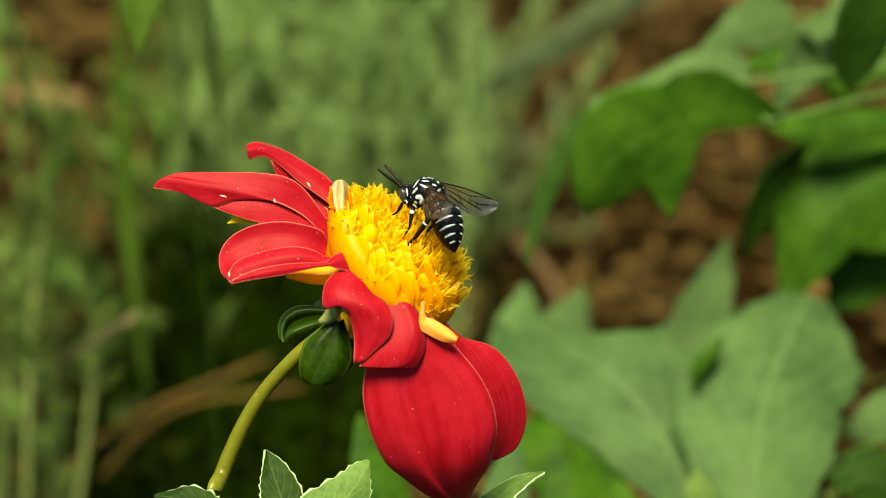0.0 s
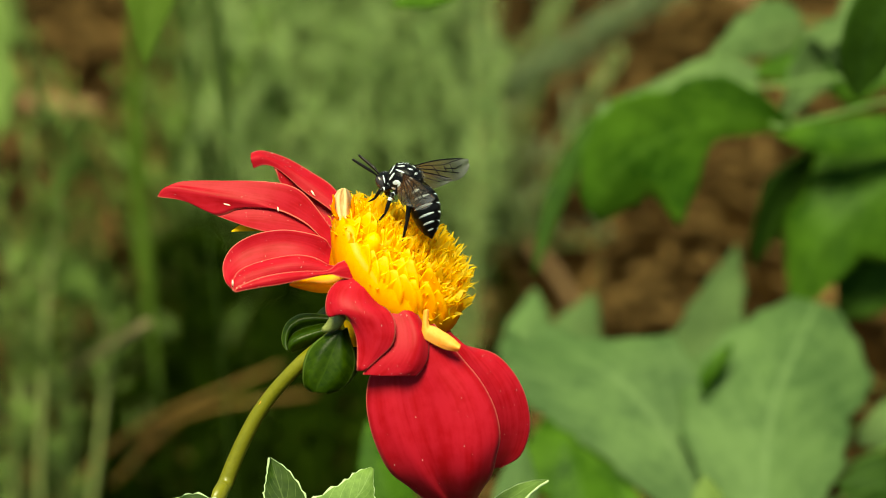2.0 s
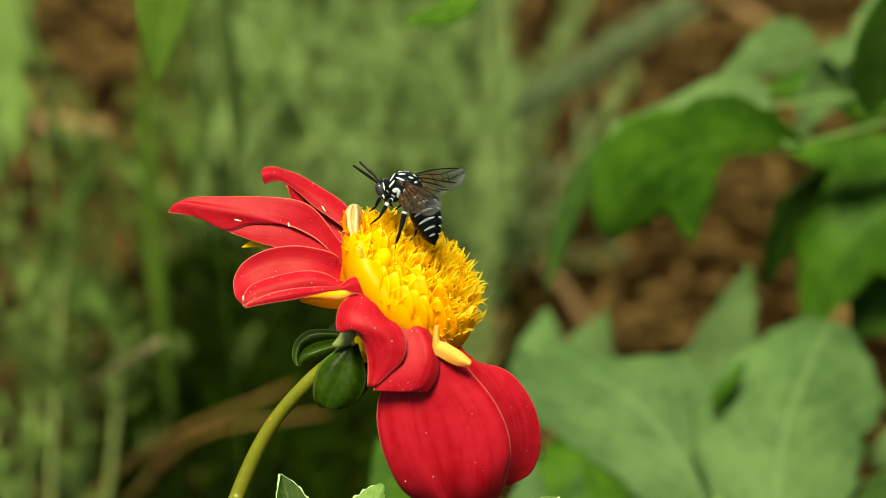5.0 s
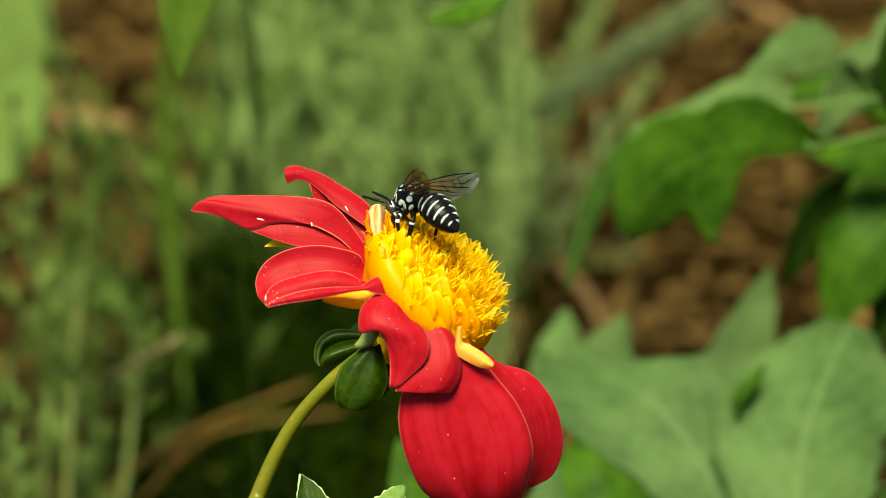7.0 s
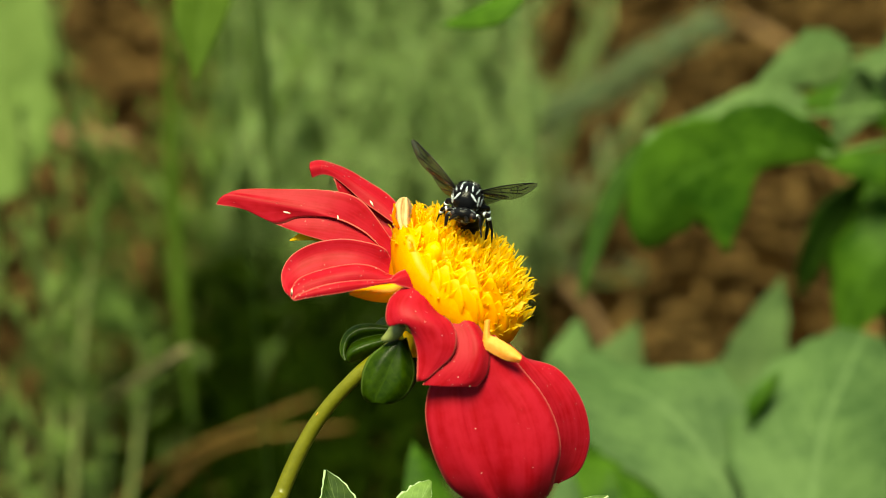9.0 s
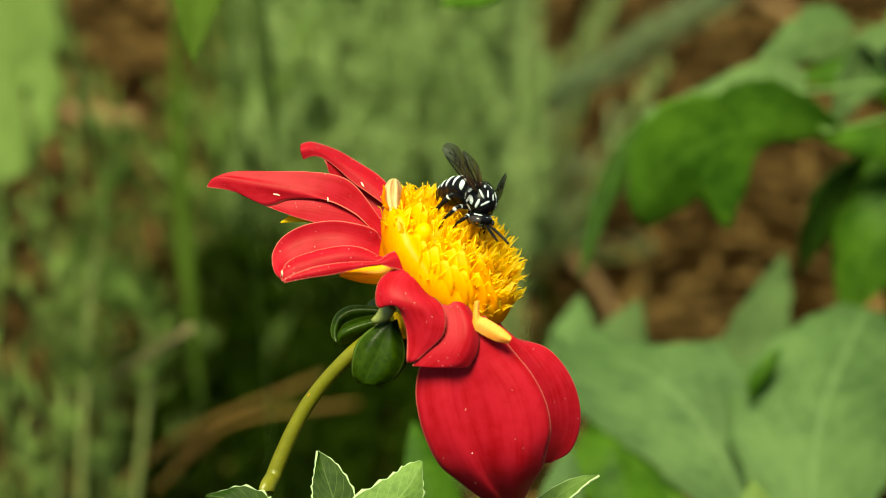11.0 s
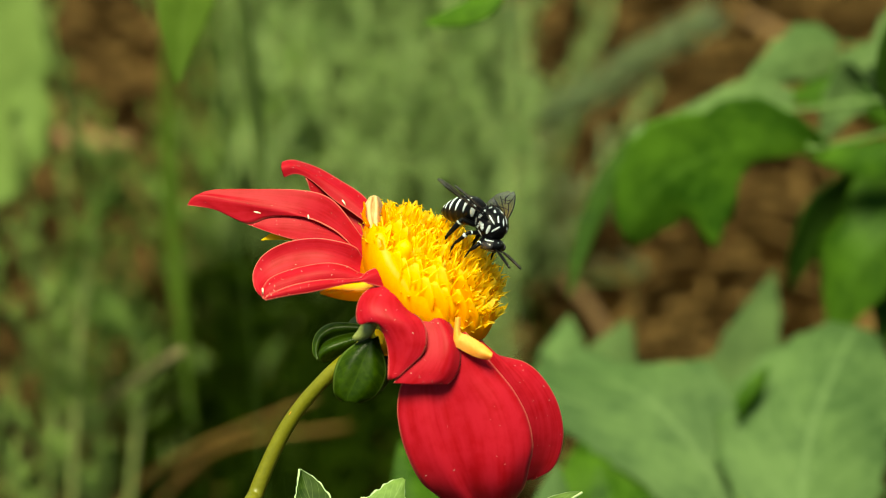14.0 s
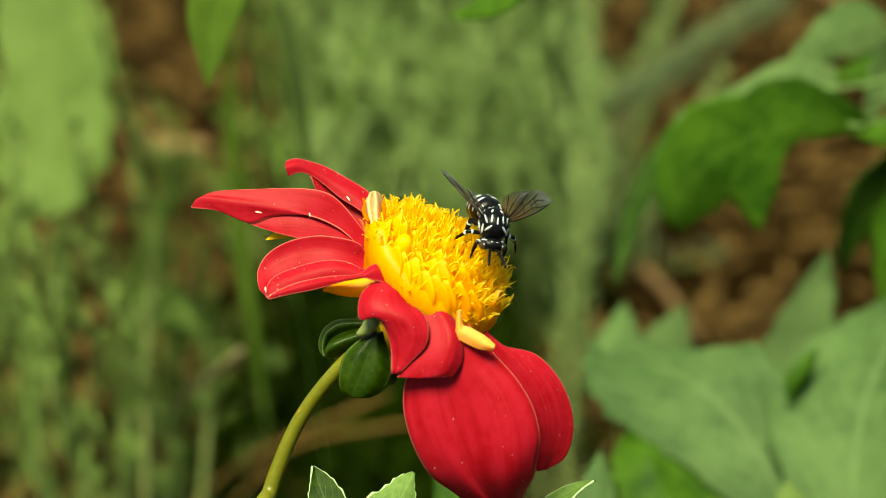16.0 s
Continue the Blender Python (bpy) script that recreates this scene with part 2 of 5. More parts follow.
SEPAL = leaf_material("dark_green_bract", (0.006, 0.017, 0.0006), (0.022, 0.045, 0.002), (0.024, 0.047, 0.003), 0.08, 0.34, margin=(0.055, 0.088, 0.016), spec=0.12)
STEM = mottled("stem_green", [(0.3, (0.085, 0.088, 0.006)), (0.7, (0.15, 0.145, 0.013))], 300, 0.38, 0.2, 0.0003)
JOINT = mottled("pale_joint", [(0.3, (0.13, 0.16, 0.045)), (0.7, (0.22, 0.25, 0.09))], 300, 0.4, 0.2, 0.0003)
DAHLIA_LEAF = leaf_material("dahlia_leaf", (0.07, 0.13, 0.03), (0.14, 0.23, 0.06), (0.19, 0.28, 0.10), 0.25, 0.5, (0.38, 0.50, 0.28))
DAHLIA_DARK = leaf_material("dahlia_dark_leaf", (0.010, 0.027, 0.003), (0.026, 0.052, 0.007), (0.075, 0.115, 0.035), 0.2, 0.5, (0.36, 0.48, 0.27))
SQUASH = leaf_material("squash_leaf", (0.037, 0.076, 0.026), (0.087, 0.148, 0.053), (0.125, 0.195, 0.082), 0.3, 0.55)
SQUASH_DEEP = leaf_material("deep_green_leaf", (0.012, 0.042, 0.003), (0.058, 0.130, 0.013), (0.065, 0.14, 0.02), 0.3, 0.5)
GREY_LEAF = leaf_material("grey_green_leaf", (0.050, 0.090, 0.030), (0.100, 0.158, 0.058), (0.10, 0.155, 0.062), 0.25, 0.6)
# dark green of the oval leaf; three others have their shade coloured in with it
SQUASH_DARK_SHADE = leaf_material("dark_leaf", (0.010, 0.028, 0.003), (0.026, 0.060, 0.007), (0.035, 0.075, 0.018), 0.2, 0.5)
BLADE = leaf_material("pale_blade", (0.09, 0.145, 0.04), (0.13, 0.19, 0.06), (0.14, 0.2, 0.07), 0.35, 0.6)
STRAP = leaf_material("strap_leaf", (0.055, 0.10, 0.013), (0.085, 0.145, 0.022), (0.09, 0.15, 0.03), 0.5, 0.6)
FRESH = leaf_material("fresh_leaf", (0.11, 0.175, 0.047), (0.17, 0.25, 0.072), (0.18, 0.26, 0.085), 0.4, 0.5)
# almost black: the shade low between the shrubs is put into this colour
SHADED_GREEN = mottled("shaded_low_foliage", [(0.25, (0.002, 0.004, 0.001)), (0.6, (0.007, 0.015, 0.002)), (1.0, (0.018, 0.034, 0.003))], 60, 0.65, 0.1, 0.001, 0.25, 0.0, 0.3)
LAVENDER = mottled("grey_green_foliage", [(0.25, (0.27, 0.39, 0.15)), (0.6, (0.37, 0.50, 0.215)), (1.0, (0.44, 0.57, 0.29))], 60, 0.65, 0.1, 0.001, 0.62, 0.02, 0.10)
LAVENDER_STEM = mottled("shoot_stem", [(0.3, (0.07, 0.09, 0.025)), (0.7, (0.12, 0.15, 0.045))], 80, 0.6, 0.1, 0.001)
SOIL = mottled("soil", [(0.34, (0.006, 0.003, 0.001)), (0.55, (0.019, 0.0095, 0.0025)), (0.8, (0.058, 0.031, 0.009))], 34, 0.95, 0.9, 0.01, spec=0.02)
MULCH = mottled("mulch", [(0.55, (0.005, 0.0028, 0.001)), (0.95, (0.016, 0.0085, 0.0025)), (1.22, (0.038, 0.021, 0.007)), (1.42, (0.10, 0.060, 0.023))], 90, 0.9, 0.4, 0.001, spec=0.03, vary=0.42)
LEAF_STALK = mottled("leaf_stalk", [(0.3, (0.045, 0.10, 0.015)), (0.7, (0.08, 0.15, 0.03))], 200, 0.5, 0.2, 0.0004)
SAGE = mottled("sage_foliage", [(0.25, (0.07, 0.125, 0.026)), (0.6, (0.125, 0.205, 0.048)), (1.0, (0.20, 0.29, 0.09))], 60, 0.65, 0.1, 0.001, 0.3, 0.04, 0.3)
SPRIG = mottled("grey_sprig", [(0.25, (0.15, 0.21, 0.10)), (0.6, (0.23, 0.30, 0.155)), (1.0, (0.31, 0.38, 0.22))], 60, 0.65, 0.1, 0.001, 0.5, 0.04, 0.3)
DRY = mottled("dry_straw", [(0.3, (0.11, 0.06, 0.025)), (0.7, (0.22, 0.13, 0.06))], 120, 0.8, 0.3, 0.001)
PALE_STICK = mottled("pale_stick", [(0.3, (0.09, 0.078, 0.04)), (0.7, (0.18, 0.155, 0.085))], 120, 0.8, 0.3, 0.001, spec=0.1)
STRAW = mottled("dry_stalk", [(0.3, (0.07, 0.036, 0.005)), (0.7, (0.16, 0.085, 0.013))], 120, 0.8, 0.3, 0.001)


# ---- the ground ----
def ground():
    """One sheet of uneven soil, fine behind the flower and coarse to the horizon."""
    def ticks(fine_a, fine_b, step):
        t, v, far = [], fine_a, 0.05
        while v <= fine_b:
            t.append(v)
            v += step
        lo, hi, d = fine_a, fine_b, step
        while hi < 600:
            d *= 1.5
            lo, hi = lo - d, hi + d
            t = [lo] + t + [hi]
        return t
    xs, ys = ticks(-0.5, 0.5, 0.01), ticks(0.1, 1.3, 0.01)
    verts, faces = [], []
    for y in ys:
        for x in xs:
            z = 0.012 * noise.noise((x * 9, y * 9, 0)) + 0.006 * noise.noise((x * 40, y * 40, 3))
            verts.append((x, y, z - 0.004))
    w = len(xs)
    for j in range(len(ys) - 1):
        for i in range(w - 1):
            faces.append((j * w + i, j * w + i + 1, (j + 1) * w + i + 1, (j + 1) * w + i))
    tagged(shape("ground", verts, faces, SOIL), "dark reddish-brown garden soil with uneven crumbs", "ground", kind="structure")


def mulch():
    rng = random.Random(4)
    pieces = []
    for k in range(5200):
        x, y = (rng.uniform(-0.35, 0.38), rng.uniform(0.3, 1.1)) if k < 2400 else (rng.gauss(0, 0.55), rng.gauss(0.65, 0.5))
        ln, wd, th = rng.uniform(0.006, 0.028), rng.uniform(0.002, 0.006), rng.uniform(0.001, 0.003)
        m = pose(x, y, rng.uniform(0.0, 0.012), rng.uniform(-25, 25), rng.uniform(-25, 25), rng.uniform(0, 180))
        v = [m @ Vector((a * ln * (1 - 0.3 * rng.random()), b * wd * (1 - 0.4 * rng.random()), c * th)) for a in (-0.5, 0.5) for b in (-0.5, 0.5) for c in (-0.5, 0.5)]
        pieces.append((v, [(0, 1, 3, 2), (4, 6, 7, 5), (0, 4, 5, 1), (2, 3, 7, 6), (0, 2, 6, 4), (1, 5, 7, 3)]))
    tagged(shape("mulch", *merge(pieces), MULCH, soft=False), "scattered brown bark chips lying on the soil", "mulch", kind="stuff")


# ---- the planting behind ----
def shoot(rng, root, height, lean, leaf, stems, leaves, width=0.0022, step=0.0038):
    """One upright shoot with narrow leaves all the way up."""
    top = root + Vector((lean[0], lean[1], height))
    mid = (root + top) / 2 + Vector((rng.uniform(-0.025, 0.025), rng.uniform(-0.025, 0.025), 0.01))
    line = [root, mid, top]
    stems.append(tube(line, [0.0013, 0.0011, 0.0005], 5, steps=7))
    n = int(height / step)
    for k in range(n):
        s = (k + 0.6) / n
        p = smooth(line, s)
        turn = rng.uniform(0, 6.28)
        out = Vector((math.cos(turn), math.sin(turn), rng.uniform(1.2, 3.0))).normalized()
        ln = leaf * rng.uniform(0.6, 1.1) * (1 - 0.35 * s)
        side = out.cross(Vector((0, 0, 1))).normalized() * width * rng.uniform(0.7, 1.2)
        tip = p + out * ln + Vector((0, 0, -0.1 * ln))
        m = p + out * ln * 0.5 + Vector((0, 0, 0.06 * ln))
        leaves.append(([p - side * 0.4, p + side * 0.4, m + side, m - side, tip], [(0, 1, 2, 3), (3, 2, 4)]))


def bush(rng, x0, x1, y0, y1, count, height, label, foliage, stem_material, leaf=0.026, lean=0.06, width=0.0022, step=0.0038, name="lavender_bush"):
    base = new(name)
    base.location = ((x0 + x1) / 2, (y0 + y1) / 2, 0)
    tagged(base, label, "bush", "shrubs behind the flower")
    stems, leaves = [], []
    for _ in range(count):
        root = Vector((rng.uniform(x0, x1), rng.uniform(y0, y1), -0.006)) - base.location
        back = (root.y + base.location.y - y0) / (y1 - y0)
        shoot(rng, root, height * rng.uniform(0.75, 1.15) * (0.55 + 0.6 * back), (rng.uniform(-lean, lean), rng.uniform(-lean, lean)), leaf, stems, leaves, width, step)
    under(tagged(shape("stem", *merge(stems), stem_material), kind="stuff"), base)
    under(tagged(shape("foliage", *merge(leaves), foliage, soft=False), kind="stuff"), base, "narrow grey-green leaves")
    return base


def shrubs():
    rng = random.Random(11)
    say = "soft grey-green shrub of upright narrow-leaved shoots in soil"
    fine = dict(leaf=0.018, width=0.0009, step=0.0018)
    tall = dict(leaf=0.015, width=0.0010, step=0.0014, lean=0.016)
    bush(rng, -0.122, -0.094, 0.49, 0.58, 30, 0.18, say, SAGE, LAVENDER_STEM, **fine)
    bush(rng, 0.002, 0.034, 0.53, 0.62, 22, 0.16, say, LAVENDER, LAVENDER_STEM, **fine)
    bush(rng, -0.095, -0.05, 0.50, 0.60, 150, 0.20, say, LAVENDER, LAVENDER_STEM, **tall)
    bush(rng, -0.06, 0.004, 0.49, 0.60, 220, 0.20, say, LAVENDER, LAVENDER_STEM, **tall)
    bush(rng, -0.11, -0.014, 0.63, 0.72, 260, 0.27, say, LAVENDER, LAVENDER_STEM, **tall)
    bush(rng, -0.17, -0.12, 0.24, 0.30, 12, 0.20, say, SAGE, LAVENDER_STEM, lean=0.012, **fine)
    bush(rng, -0.30, -0.20, 0.36, 0.52, 34, 0.20, say, SAGE, LAVENDER_STEM, **fine)
    bush(rng, 0.012, 0.055, 0.57, 0.66, 16, 0.055, "low grey-green tangle of fine sprigs on the soil", SPRIG, LAVENDER_STEM, leaf=0.014, lean=0.05, width=0.0008, step=0.002)
    low = "low shrub with short feathery sprigs, shade put into its near-black green"
    bush(rng, -0.16, -0.09, 0.30, 0.37, 40, 0.055, low, SHADED_GREEN, SHADED_GREEN, leaf=0.013, lean=0.035, width=0.0009, step=0.0015)
    bush(rng, -0.13, -0.07, 0.39, 0.46, 70, 0.07, low, SHADED_GREEN, SHADED_GREEN, leaf=0.014, lean=0.03, width=0.0010, step=0.0014)
    bush(rng, -0.07, 0.0, 0.39, 0.46, 70, 0.06, low, SHADED_GREEN, SHADED_GREEN, leaf=0.014, lean=0.03, width=0.0010, step=0.0014)
    # lighter sage here colours in the lit sprigs of the low foliage
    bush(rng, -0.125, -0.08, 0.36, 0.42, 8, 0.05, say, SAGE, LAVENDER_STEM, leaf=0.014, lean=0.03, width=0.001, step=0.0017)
    bush(rng, -0.10, -0.03, 0.31, 0.38, 60, 0.055, low, SHADED_GREEN, SHADED_GREEN, leaf=0.013, lean=0.035, width=0.0009, step=0.0015)


def sprig(points, label, seed, leaf, count, foliage, wide, bare=0.0):
    """A sprig with narrow leaves on all sides; bare: the leafless share of its stem."""
    rng = random.Random(seed)
    base = new("sprig")
    base.location = points[0]
    tagged(base, label, "sprig", "sprigs behind the flower")
    line = [p - points[0] for p in points]
    under(shape("stem", *tube(line, [0.0016, 0.0013, 0.0006], 6, steps=10), LAVENDER_STEM), base)
    leaves = []
    for k in range(count):
        s = bare + (1 - bare) * (k + 1) / (count + 1)
        p = smooth(line, s)
        t = (smooth(line, min(1, s + 0.02)) - smooth(line, max(0, s - 0.01))).normalized()
        a = t.cross(Vector((0, 0, 1)))
        a = a.normalized() if a.length > 0.05 else Vector((1, 0, 0))
        b = t.cross(a)
        q = rng.uniform(0, 6.28)
        out = (a * math.cos(q) + b * math.sin(q) + t * 0.8).normalized()
        side = out.cross(t).normalized() * wide
        ln = leaf * rng.uniform(0.7, 1.1)
        leaves.append(([p - side * 0.4, p + side * 0.4, p + out * ln * 0.5 + side, p + out * ln * 0.5 - side, p + out * ln], [(0, 1, 2, 3), (3, 2, 4)]))
    under(tagged(shape("foliage", *merge(leaves), foliage, soft=False), kind="stuff"), base)


def sprigs():
    sprig([spot(880, 160, 480), spot(1010, 80, 480), spot(1190, -30, 480)], "grey-green leaning sprig over bare soil", 3, 0.014, 420, SPRIG, 0.0008)
    upright = "soft pale green sprig standing upright"
    for k, (foot, waist, tip) in enumerate((((740, 862), (842, 330), (862, -60)), ((790, 862), (852, 380), (882, 90)))):
        sprig([spot(*foot, 470), spot(*waist, 470), spot(*tip, 470)], upright, 31 + k, 0.012, 230, LAVENDER, 0.0008)
    for k, (foot, waist, tip, deep) in enumerate((((60, 1660), (78, 620), (128, 235), 330), ((20, 1660), (30, 800), (72, 420), 350), ((40, 1660), (190, 660), (128, 480), 340))):
        sprig([spot(*foot, deep), spot(*waist, deep - 8), spot(*tip, deep + 5)], upright, 41 + k, 0.016, 150, SAGE, 0.0007, 0.46)


PLANT = Vector((0.175, 0.19, 0.0))     # foot of the broad-leaved plant


def big_leaf(spine, side_a, side_b, half, widths, mat, label, name="broad_leaf", stalk=None, category="leaf", group="broad leaves behind the flower", mm=0.5, **more):
    """A broad leaf: blade, midrib and stalk down to the ground."""
    base = new(name)
    base.location = spine[0]
    tagged(base, label, category, group)
    line = [p - spine[0] for p in spine]
    v, f, uv = sheet(line, side_a, side_b, half, widths, **more)
    under(thick(shape("blade", v, f, mat, uv), mm), base)
    t0 = (line[1] - line[0]).normalized()
    if stalk:
        foot = stalk - spine[0]
    elif spine[0].x > 0.055 and spine[0].z > 0.16:
        foot = PLANT + Vector((0, 0, min(0.40, spine[0].z - 0.01))) - spine[0]
    else:
        foot = Vector((0.0, 0.06, -spine[0].z - 0.003))
    under(shape("leaf_stalk", *tube([foot, (foot + line[0]) * 0.5 - t0 * 0.012, line[0] - t0 * 0.001, smooth(line, 0.08)], [half * 5e-5, half * 4.5e-5, half * 4e-5, half * 2.5e-5], 8, steps=10), LEAF_STALK), base)
    return base


def lobed_leaf(rails, mat, label):
    """A broad lobed leaf between its margins and midrib, on a stalk from the plant's stem."""
    lines = [[spot(x, y, d[0] + (d[1] - d[0]) * k / (len(chart) - 1)) for k, (x, y) in enumerate(chart)] for d, *chart in rails]
    root = lines[1][0]
    base = new("broad_leaf")
    base.location = root
    tagged(base, label, "leaf", "broad leaves behind the flower")
    v, f, uv = toothed([[p - root for p in line] for line in lines], 72, 16, 8, 0.11)
    under(thick(shape("blade", v, f, mat, uv), 0.5), base)
    foot = PLANT + Vector((0, 0, min(0.40, root.z - 0.01))) - root
    under(shape("leaf_stalk", *tube([foot, foot * 0.5 + Vector((0, 0, 0.008)), Vector((0, 0, 0)), smooth([p - root for p in lines[1]], 0.08)], [0.0008, 0.0007, 0.0006, 0.0004], 8, steps=10), LEAF_STALK), base)


def broad_leaves():
    oval = [0.2, 0.72, 1.0, 0.95, 0.62, 0.02]
    heart = [0.45, 0.95, 1.0, 0.8, 0.45, 0.02]
    pale, deep = "broad mid-green lobed leaf with pale veins", "deep green lobed leaf in shade, hanging over the soil"
    grey = "pale grey-green lobed leaf, softly matt"
    large = "large light green serrated leaf with pale veins"
    # the lobed leaf over the soil, with a pale one hanging beside it
    lobed_leaf((((160, 168), (1400, 205), (1335, 152), (1255, 122), (1175, 150), (1105, 160), (1055, 200), (1030, 260), (1025, 335)),
                ((162, 170), (1400, 216), (1340, 205), (1270, 208), (1200, 228), (1150, 250), (1105, 282), (1072, 320), (1040, 370)),
                ((163, 174), (1400, 226), (1345, 232), (1262, 250), (1238, 320), (1205, 395), (1160, 345), (1120, 360), (1060, 392))), SQUASH_DEEP, deep)
    lobed_leaf((((188, 196), (1340, 110), (1290, 95), (1240, 98), (1180, 128), (1120, 158), (1060, 180)), ((186, 190), (1340, 150), (1290, 130), (1230, 125), (1170, 150), (1115, 168), (1058, 190)),
                ((184, 188), (1340, 190), (1290, 170), (1220, 160), (1165, 176), (1110, 185), (1056, 200))), GREY_LEAF, grey)
    big_leaf([spot(1062, 195, 202), spot(1012, 285, 193), spot(972, 380, 184), spot(945, 480, 176)], axis(0.85, 0.4, 0.05), axis(0.85, 0.3, 0.05), 3.4, [0.4, 0.9, 1.0, 0.8, 0.5, 0.05], SQUASH_DARK_SHADE, "narrow hanging leaf, its shade put into a dark green", teeth=(4, 0.15), wave=0.1, fold=0.25, seed=22)
    big_leaf([spot(1420, 30, 210), spot(1350, 50, 205), spot(1250, 100, 200)], axis(0.3, 0.85, 0.3), axis(0.4, 0.8, 0.3), 8.0, heart, GREY_LEAF, grey, teeth=(4, 0.2), fold=0.2, seed=2)
    big_leaf([spot(1540, 70, 200), spot(1450, 100, 195), spot(1380, 215, 190)], axis(0.6, 0.7, 0.35), axis(0.85, 0.4, 0.3), 8.5, heart, GREY_LEAF, grey, teeth=(5, 0.15), fold=0.2, seed=20)
    big_leaf([spot(1640, 60, 232), spot(1530, 80, 232), spot(1420, 95, 235), spot(1320, 130, 240)], axis(0.1, 0.85, 0.5), axis(0.1, 0.85, 0.5), 15, heart, SQUASH_DEEP, deep, teeth=(5, 0.15), lobe=0.2, wave=0.2, fold=0.25, seed=31)
    big_leaf([spot(1600, -60, 195), spot(1530, 10, 192), spot(1455, 80, 190)], axis(0.6, -0.7, -0.3), axis(0.6, -0.7, -0.3), 6.5, heart, GREY_LEAF, grey, teeth=(4, 0.15), fold=0.2, seed=30)
    big_leaf([spot(1615, -60, 120), spot(1545, 40, 120), spot(1515, 164, 125)], axis(0.9, 0.2, 0.3), axis(0.9, 0.3, 0.2), 7.5, [0.6, 0.95, 1.0, 0.95, 0.75, 0.1], SQUASH_DARK_SHADE, "dark green oval leaf close above the others", fold=0.1, seed=3)
    big_leaf([spot(1680, 215, 185), spot(1560, 225, 182), spot(1450, 235, 180), spot(1320, 205, 178)], axis(0.05, 0.95, 0.3), axis(0.05, 0.95, 0.3), 4.6, oval, SQUASH_DEEP, deep, wave=0.1, fold=0.2, seed=23)
    big_leaf([spot(1500, 240, 200), spot(1430, 300, 198), spot(1360, 380, 196), spot(1330, 470, 200)], axis(0.75, 0.55, 0.3), axis(0.9, 0.3, 0.3), 8.5, heart, SQUASH_DARK_SHADE, "broad leaf with its shade put into a dark green", lobe=0.15, fold=0.2, seed=4)
    big_leaf([spot(1680, 290, 190), spot(1570, 320, 188), spot(1460, 410, 186), spot(1400, 560, 190)], axis(-0.6, 0.75, 0.3), axis(-0.85, 0.4, 0.3), 19, heart, SQUASH_DEEP, deep, lobe=0.2, teeth=(6, 0.1), wave=0.2, fold=0.2, seed=5)
    big_leaf([spot(1660, 420, 200), spot(1580, 450, 200), spot(1480, 560, 200)], axis(-0.6, 0.75, 0.3), axis(-0.75, 0.6, 0.3), 13, oval, SQUASH_DEEP, deep, lobe=0.2, wave=0.1, fold=0.2, seed=24)
    # the great pale leaves below
    lobed_leaf((((150, 176), (1290, 990), (1150, 880), (1040, 790), (960, 740), (905, 690), (880, 620), (900, 575)),
                ((150, 180), (1300, 990), (1225, 860), (1180, 770), (1130, 700), (1070, 650), (1000, 620), (930, 600)),
                ((150, 184), (1310, 990), (1275, 850), (1260, 740), (1240, 650), (1190, 588), (1110, 592), (1035, 590), (960, 560))), SQUASH, large)
    lobed_leaf((((140, 186), (1330, 1000), (1262, 880), (1205, 780), (1200, 690), (1250, 606), (1330, 552), (1400, 520)),
                ((136, 180), (1350, 1000), (1350, 890), (1355, 790), (1372, 700), (1400, 630), (1425, 575), (1445, 530)),
                ((140, 182), (1390, 1000), (1450, 900), (1498, 820), (1512, 740), (1548, 680), (1520, 600), (1480, 540))), SQUASH, large)
    lobed_leaf((((150, 160), (1110, 1000), (1010, 930), (940, 850), (930, 780), (960, 735)), ((150, 165), (1140, 1000), (1080, 900), (1040, 820), (1020, 770), (985, 735)),
                ((150, 168), (1200, 1000), (1150, 900), (1110, 830), (1070, 770), (1010, 735))), SQUASH_DEEP, deep)
    big_leaf([spot(1230, 700, 200), spot(1245, 590, 205), spot(1305, 428, 225)], axis(0.9, 0.3, 0.0), axis(0.9, 0.3, -0.15), 9.5, oval, GREY_LEAF, grey, teeth=(6, 0.2), fold=0.2, seed=8)
    big_leaf([spot(990, 680, 215), spot(1010, 600, 220), spot(1050, 512, 232)], axis(0.9, 0.3, 0.3), axis(0.9, 0.3, 0.3), 8, oval, GREY_LEAF, grey, teeth=(4, 0.2), fold=0.2, seed=9)
    big_leaf([spot(930, 700, 215), spot(935, 610, 220), spot(948, 505, 232)], axis(0.9, 0.2, 0.3), axis(0.9, 0.3, 0.3), 8, oval, SQUASH, pale, teeth=(4, 0.2), fold=0.2, seed=10)
    big_leaf([spot(1060, 1000, 140), spot(1040, 900, 142), spot(1000, 770, 148)], axis(0.9, 0.3, 0.3), axis(0.9, 0.3, 0.3), 9, oval, SQUASH_DEEP, deep, teeth=(4, 0.15), fold=0.2, seed=25)
    big_leaf([spot(720, 980, 120), spot(690, 880, 120), spot(650, 735, 125)], axis(0.9, 0.2, 0.3), axis(0.9, 0.2, 0.3), 6.5, oval, SQUASH_DEEP, deep, teeth=(4, 0.1), fold=0.2, seed=11)
    big_leaf([spot(890, 1000, 120), spot(910, 900, 120), spot(925, 770, 125)], axis(0.9, 0.2, 0.3), axis(0.9, 0.2, 0.3), 5.5, oval, SQUASH, pale, teeth=(4, 0.1), fold=0.2, seed=12)
    big_leaf([spot(1280, 930, 118), spot(1255, 880, 118), spot(1245, 835, 120)], axis(0.9, 0.2, 0.3), axis(0.9, 0.2, 0.3), 3.5, oval, FRESH, "small fresh green leaf", fold=0.2, seed=26)
